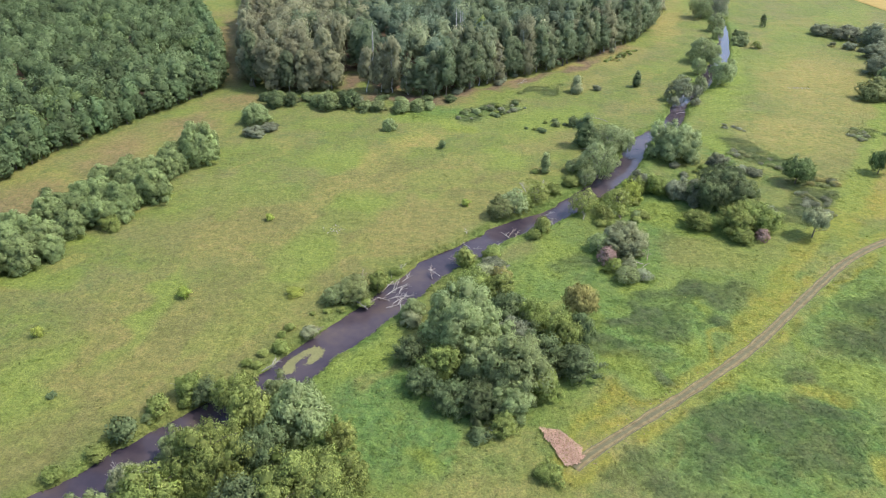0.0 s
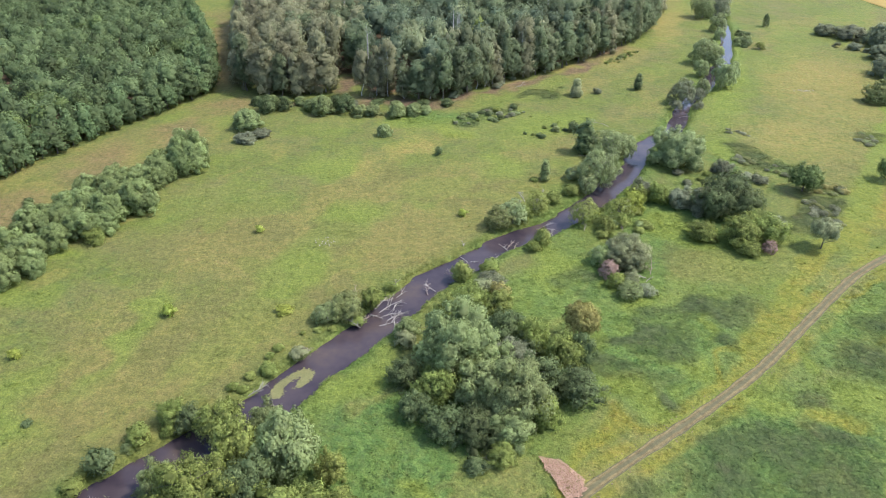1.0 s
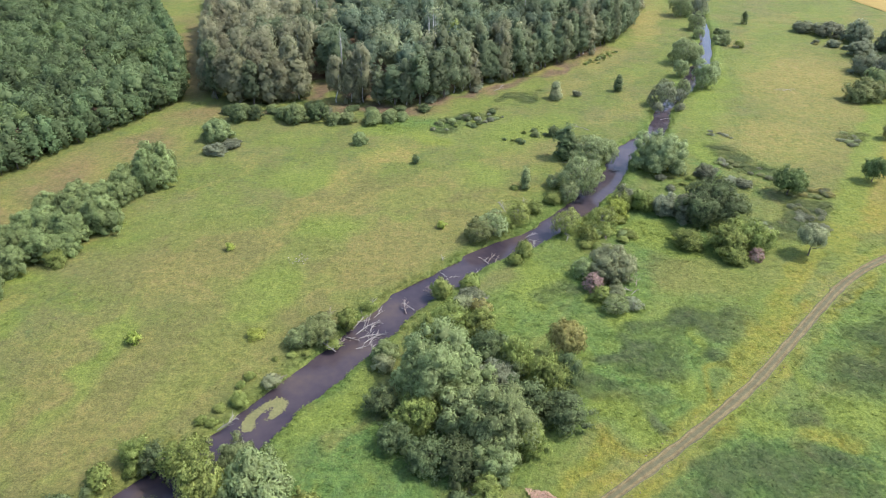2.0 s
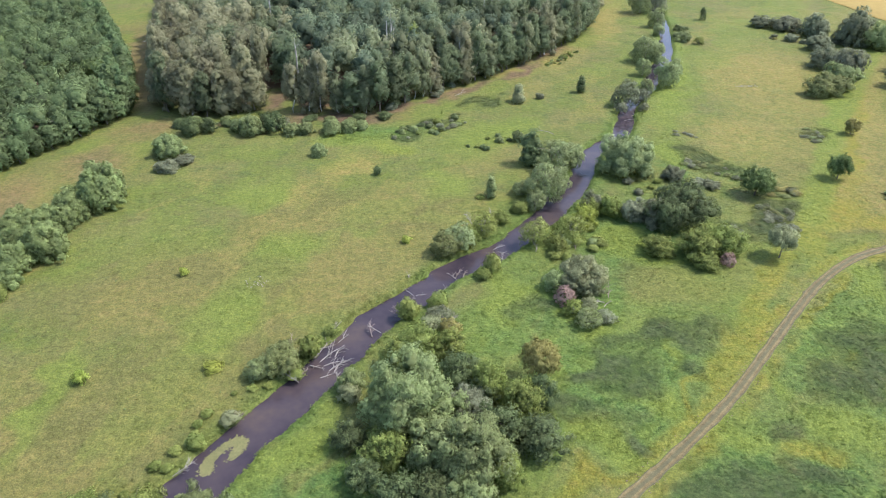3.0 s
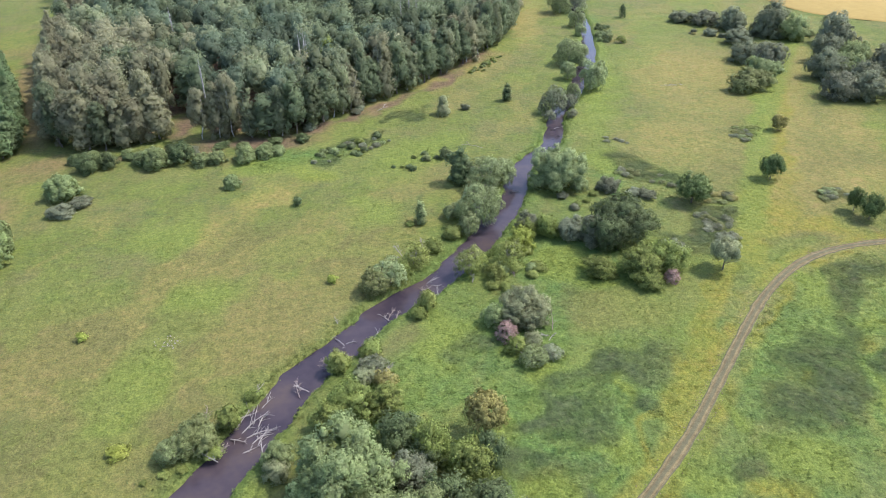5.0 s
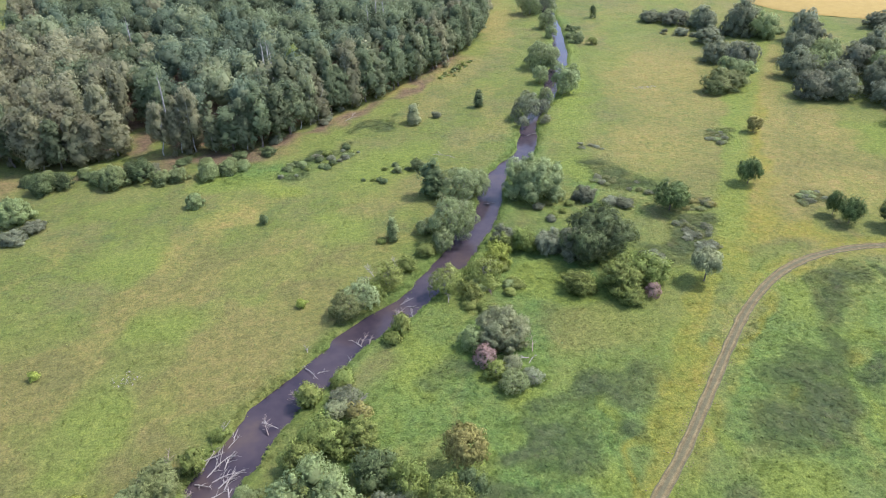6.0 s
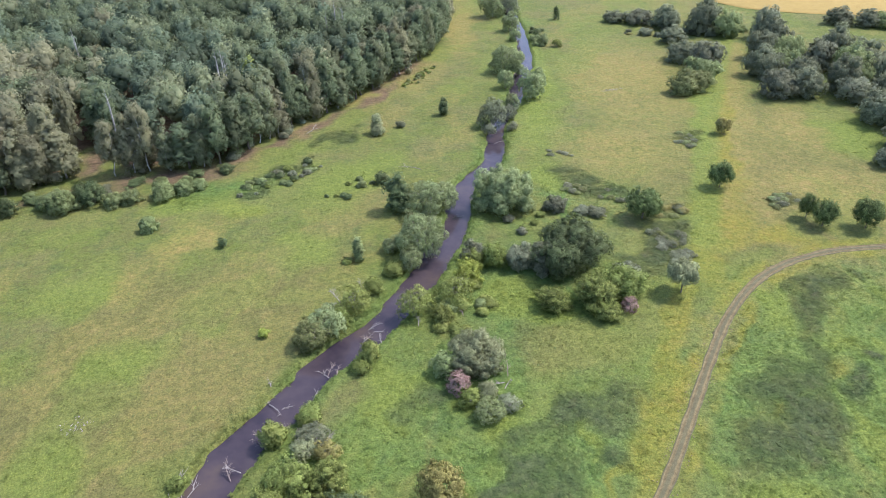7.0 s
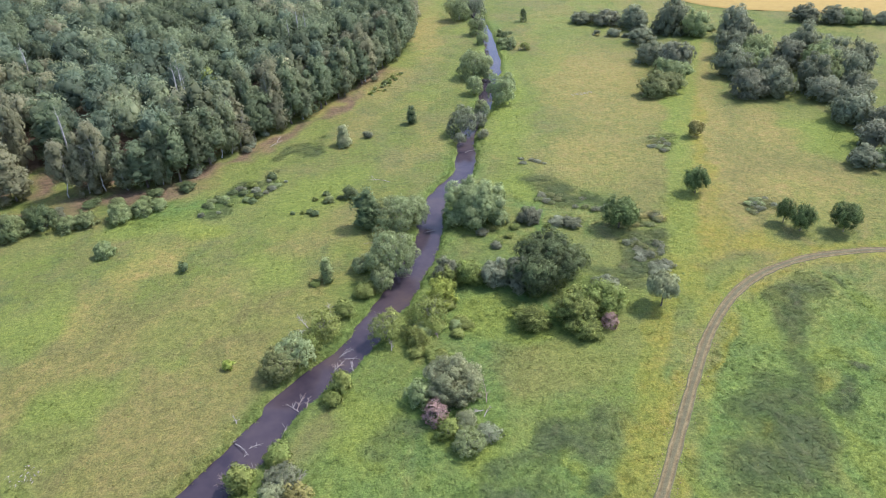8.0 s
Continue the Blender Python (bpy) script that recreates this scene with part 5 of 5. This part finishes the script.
def build_clods():
    rng = np.random.default_rng(85)
    line = TRACK_LINE[rng.integers(0, len(TRACK_LINE) - 90, 380)][:, :2]
    side = rng.choice((-1, 1), 380) * rng.uniform(1.0, 1.9, 380)
    t = rng.uniform(-0.5, 0.5, 380)
    c = np.c_[line[:, 0] + side * 0.68 + t, line[:, 1] - side * 0.73 + t, np.full(380, 0.03)]
    s = rng.uniform(0.03, 0.12, (380, 1))
    v = np.vstack([BALL_V * k * np.array([1, 1, 0.7]) * (1 + rng.normal(0, 0.15, (12, 1))) + q for q, k in zip(c, s)])
    f = np.vstack([BALL_F + 12 * q for q in range(380)])
    tagged(new("clods", mesh_of("clods", v, f, CLOD)), "pale dry clods strewn along the track verge", "clods", kind="stuff")


build_clods()


# ---- dead wood in and by the river ----
def dead_tree(name, x, y, z, length, turn, seed, branches, label, mat=None, rise=0.12, thick=0.11):
    mat = mat or DEADWOOD
    rng = random.Random(seed)
    root = tagged(new(name), label, "dead wood", "dead wood in the river")
    root.matrix_basis = pose(x, y, z, 0, 0, turn)
    pts = [Vector((length * f, math.sin(f * 3 + seed) * 0.05 * length, rise * length * f + 0.03 * length * math.sin(f * 5))) for f in (0, 0.25, 0.5, 0.75, 1)]
    bm = bmesh.new()
    tube(bm, pts, [thick * f for f in (1.0, 0.8, 0.6, 0.4, 0.12)], 7)
    ob = new("stem", baked("stem", bm, mat))
    ob.parent = root
    for k in range(branches):
        f = rng.uniform(0.15, 0.9)
        p = pts[0].lerp(pts[-1], f)
        p.z += 0.02
        s = rng.choice((-1, 1))
        l = length * rng.uniform(0.2, 0.5) * (1.1 - 0.5 * f)
        a = rng.uniform(0.5, 1.2) * s
        tip = p + Vector((math.cos(a) * l, math.sin(a) * l, l * rng.uniform(0.05, 0.55)))
        mid = p.lerp(tip, 0.5) + Vector((0, 0, 0.1 * l))
        tw = mid + (tip - mid) * 0.3 + Vector((rng.uniform(-0.3, 0.3) * l, rng.uniform(-0.3, 0.3) * l, 0.15 * l))
        bm = bmesh.new()
        tube(bm, [p, mid, tip], [thick * 0.5, thick * 0.32, thick * 0.1], 5)
        tube(bm, [mid, tw], [thick * 0.25, thick * 0.08], 4)
        ob = new("branch", baked("branch", bm, mat))
        ob.parent = root
    return root


LOGS = [(-11.8, 105.2, -0.85, 5.2, 38, 6), (-11.0, 104.0, -0.85, 4.6, 12, 6), (-9.2, 102.4, -0.85, 3.4, 70, 5), (-12.4, 107.6, -0.5, 3.2, 20, 4), (-11.4, 101.4, -0.85, 2.4, 20, 4), (-12.8, 106.2, -0.80, 4.4, 55, 5), (-10.2, 103.0, -0.80, 4.0, 30, 7), (-9.4, 106.0, -0.80, 3.2, 64, 5), (-8.6, 101.0, -0.85, 2.2, 100, 6), (-13.2, 104.0, -0.6, 2.6, -20, 4)]
for k, (x, y, z, l, a, b) in enumerate(LOGS):
    dead_tree("fallen_tree", x, y, z, l, a, 100 + k, b, "bleached fallen tree lying in the river")
LOGS_MORE = [(3.0, 75.0, 0.3, 3.6, 30, 3), (37.2, 115.4, 0.05, 2.2, 40, 3), (2.6, 123.4, -0.6, 3.6, -62, 3), (4.2, 121.9, -0.85, 2.2, 10, 4), (1.2, 123.6, -0.8, 2.0, 20, 2), (18.6, 133.4, -0.85, 3.4, 40, 4), (21.0, 136.0, -0.85, 2.6, -30, 3), (12.0, 126.6, -0.8, 2.6, 120, 5),
             (6.4, 117.2, -0.7, 2.8, 150, 4), (47.4, 168.6, -0.8, 2.6, 190, 3), (66.4, 201.6, -0.7, 3.6, 10, 1), (44.0, 191.8, 0.15, 6.0, 160, 3), (7.6, 71.6, 0.2, 3.0, 195, 2), (20.0, 223.0, 0.2, 4.0, 25, 3), (22.0, 225.0, 0.2, 3.4, 60, 3), (-44.0, 61.6, -0.8, 3.2, 100, 5), (-8.2, 110.8, -0.8, 2.4, 80, 2), (-9.0, 109.6, -0.8, 2.6, 55, 2), (9.0, 122.4, -0.6, 2.4, 60, 2)]
for k, (x, y, z, l, a, b) in enumerate(LOGS_MORE):
    dead_tree("driftwood", x, y, z, l, a, 130 + k, b, "bleached driftwood branch at the river bank", thick=0.075)
BRUSH = [(37.6, 116.6, 0.1, 2.2, 200, 9), (1.2, 75.6, 0.1, 2.6, 160, 9), (-29.0, 82.6, 0.2, 3.4, 30, 16), (-23.8, 91.6, 0.3, 3.2, 20, 16), (-33.4, 73.6, 0.3, 3.4, 60, 9), (-16.2, 104.6, 2.2, 3.0, 80, 10), (-14.4, 99.6, 0.1, 2.8, 150, 12), (-14.6, 100.4, 0.2, 2.0, 40, 9), (14.4, 137.6, 2.4, 2.8, 70, 9),
         (38.6, 117.6, 0.3, 3.6, 80, 8), (-39.6, 76.8, 0.4, 2.2, 130, 7), (13.2, 126.4, -0.4, 1.8, 60, 8), (21.6, 131.4, 0.0, 1.8, 90, 8), (72.6, 159.2, 0.2, 2.6, 60, 5), (28.6, 133.9, 0.1, 1.8, 80, 10), (36.6, 134.2, 0.2, 1.8, 100, 9), (68.2, 210.2, 3.0, 3.2, 120, 10), (71.4, 213.6, 2.6, 3.0, 30, 10), (20.8, 143.6, 2.8, 2.2, 90, 8), (12.0, 127.0, -0.7, 2.6, 50, 9), (20.3, 136.0, -0.5, 2.4, 10, 9),
         (1.6, 116.2, -0.5, 2.2, 140, 8), (3.2, 126.2, -0.2, 2.0, 100, 4), (20.6, 134.2, -0.7, 2.2, 200, 9), (16.4, 141.4, 2.6, 3.0, 110, 12), (-3.4, 110.6, -0.6, 2.8, 100, 12), (-2.0, 111.6, -0.5, 2.4, 160, 11), (2.0, 115.0, -0.6, 2.6, 150, 10), (-10.6, 111.4, 0.0, 2.8, 40, 5), (5.8, 113.2, 0.2, 2.4, 70, 12), (9.4, 112.6, 0.2, 2.2, 30, 12)]
for k, (x, y, z, l, a, b) in enumerate(BRUSH):
    dead_tree("dead_brush", x, y, z, l, a, 170 + k, b, "grey-brown tangle of dead branches on the bank", TWIGS if k % 2 else DEADWOOD, 0.45, 0.075)
# bare pale trunks in the wood
for k, (x, y, h) in enumerate([(-0.3, 238.3, 20.5), (1.1, 238.0, 21), (1.7, 235.9, 19.5), (38.1, 281.4, 20.5), (33.9, 271.3, 19.5), (40.1, 277.9, 20), (-41.4, 277.3, 20), (-26.5, 222.3, 18.5)]):
    bm = bmesh.new()
    tube(bm, [(0, 0, 0), (0.15, 0.1, h * 0.5), (0.3, -0.1, h * 0.8), (0.2, 0, h)], [0.26, 0.22, 0.19, 0.06], 6)
    for q in range(5):
        z = h * (0.7 + 0.05 * q)
        tube(bm, [(0.2, 0, z), (0.2 + 1.1 * math.cos(q * 2.2), 1.1 * math.sin(q * 2.2), z + 0.9)], [0.07, 0.02], 4)
    ob = tagged(new("dead_birch", baked("dead_birch", bm, BIRCH_BARK)), "bare white dead birch standing in the wood", "tree", "dead birches")
    ob.matrix_basis = pose(x, y, 0)


# ---- floating weed on the river ----
def build_pads():
    rng = np.random.default_rng(91)
    n = 2600
    t = rng.uniform(0.2, 5.1, n)
    x = 0.0 + np.cos(t) * 1.15 + rng.normal(0, 0.30, n)
    y = np.sin(t) * 3.0 + rng.normal(0, 0.45, n)
    a = math.atan2(9, 7) - math.pi / 2
    px = -23.4 + x * math.cos(a) - y * math.sin(a)
    py = 86.6 + x * math.sin(a) + y * math.cos(a)
    d, k = nearest(px, py, RIVER)
    keep = d < RIVER[k, 2] / 2 - 0.3
    c = np.stack([px[keep], py[keep], np.full(keep.sum(), WATER_Z + 0.012) + rng.uniform(0, 0.012, keep.sum())], 1)
    up = np.zeros_like(c)
    up[:, 2] = 9
    v, f = leaves(rng, c, up, 0.16, 0.0, 0.85)
    tagged(new("floating_weed", mesh_of("floating_weed", v, f, PADS)), "yellow-green ring of floating water weed", "water weed", kind="stuff")


build_pads()
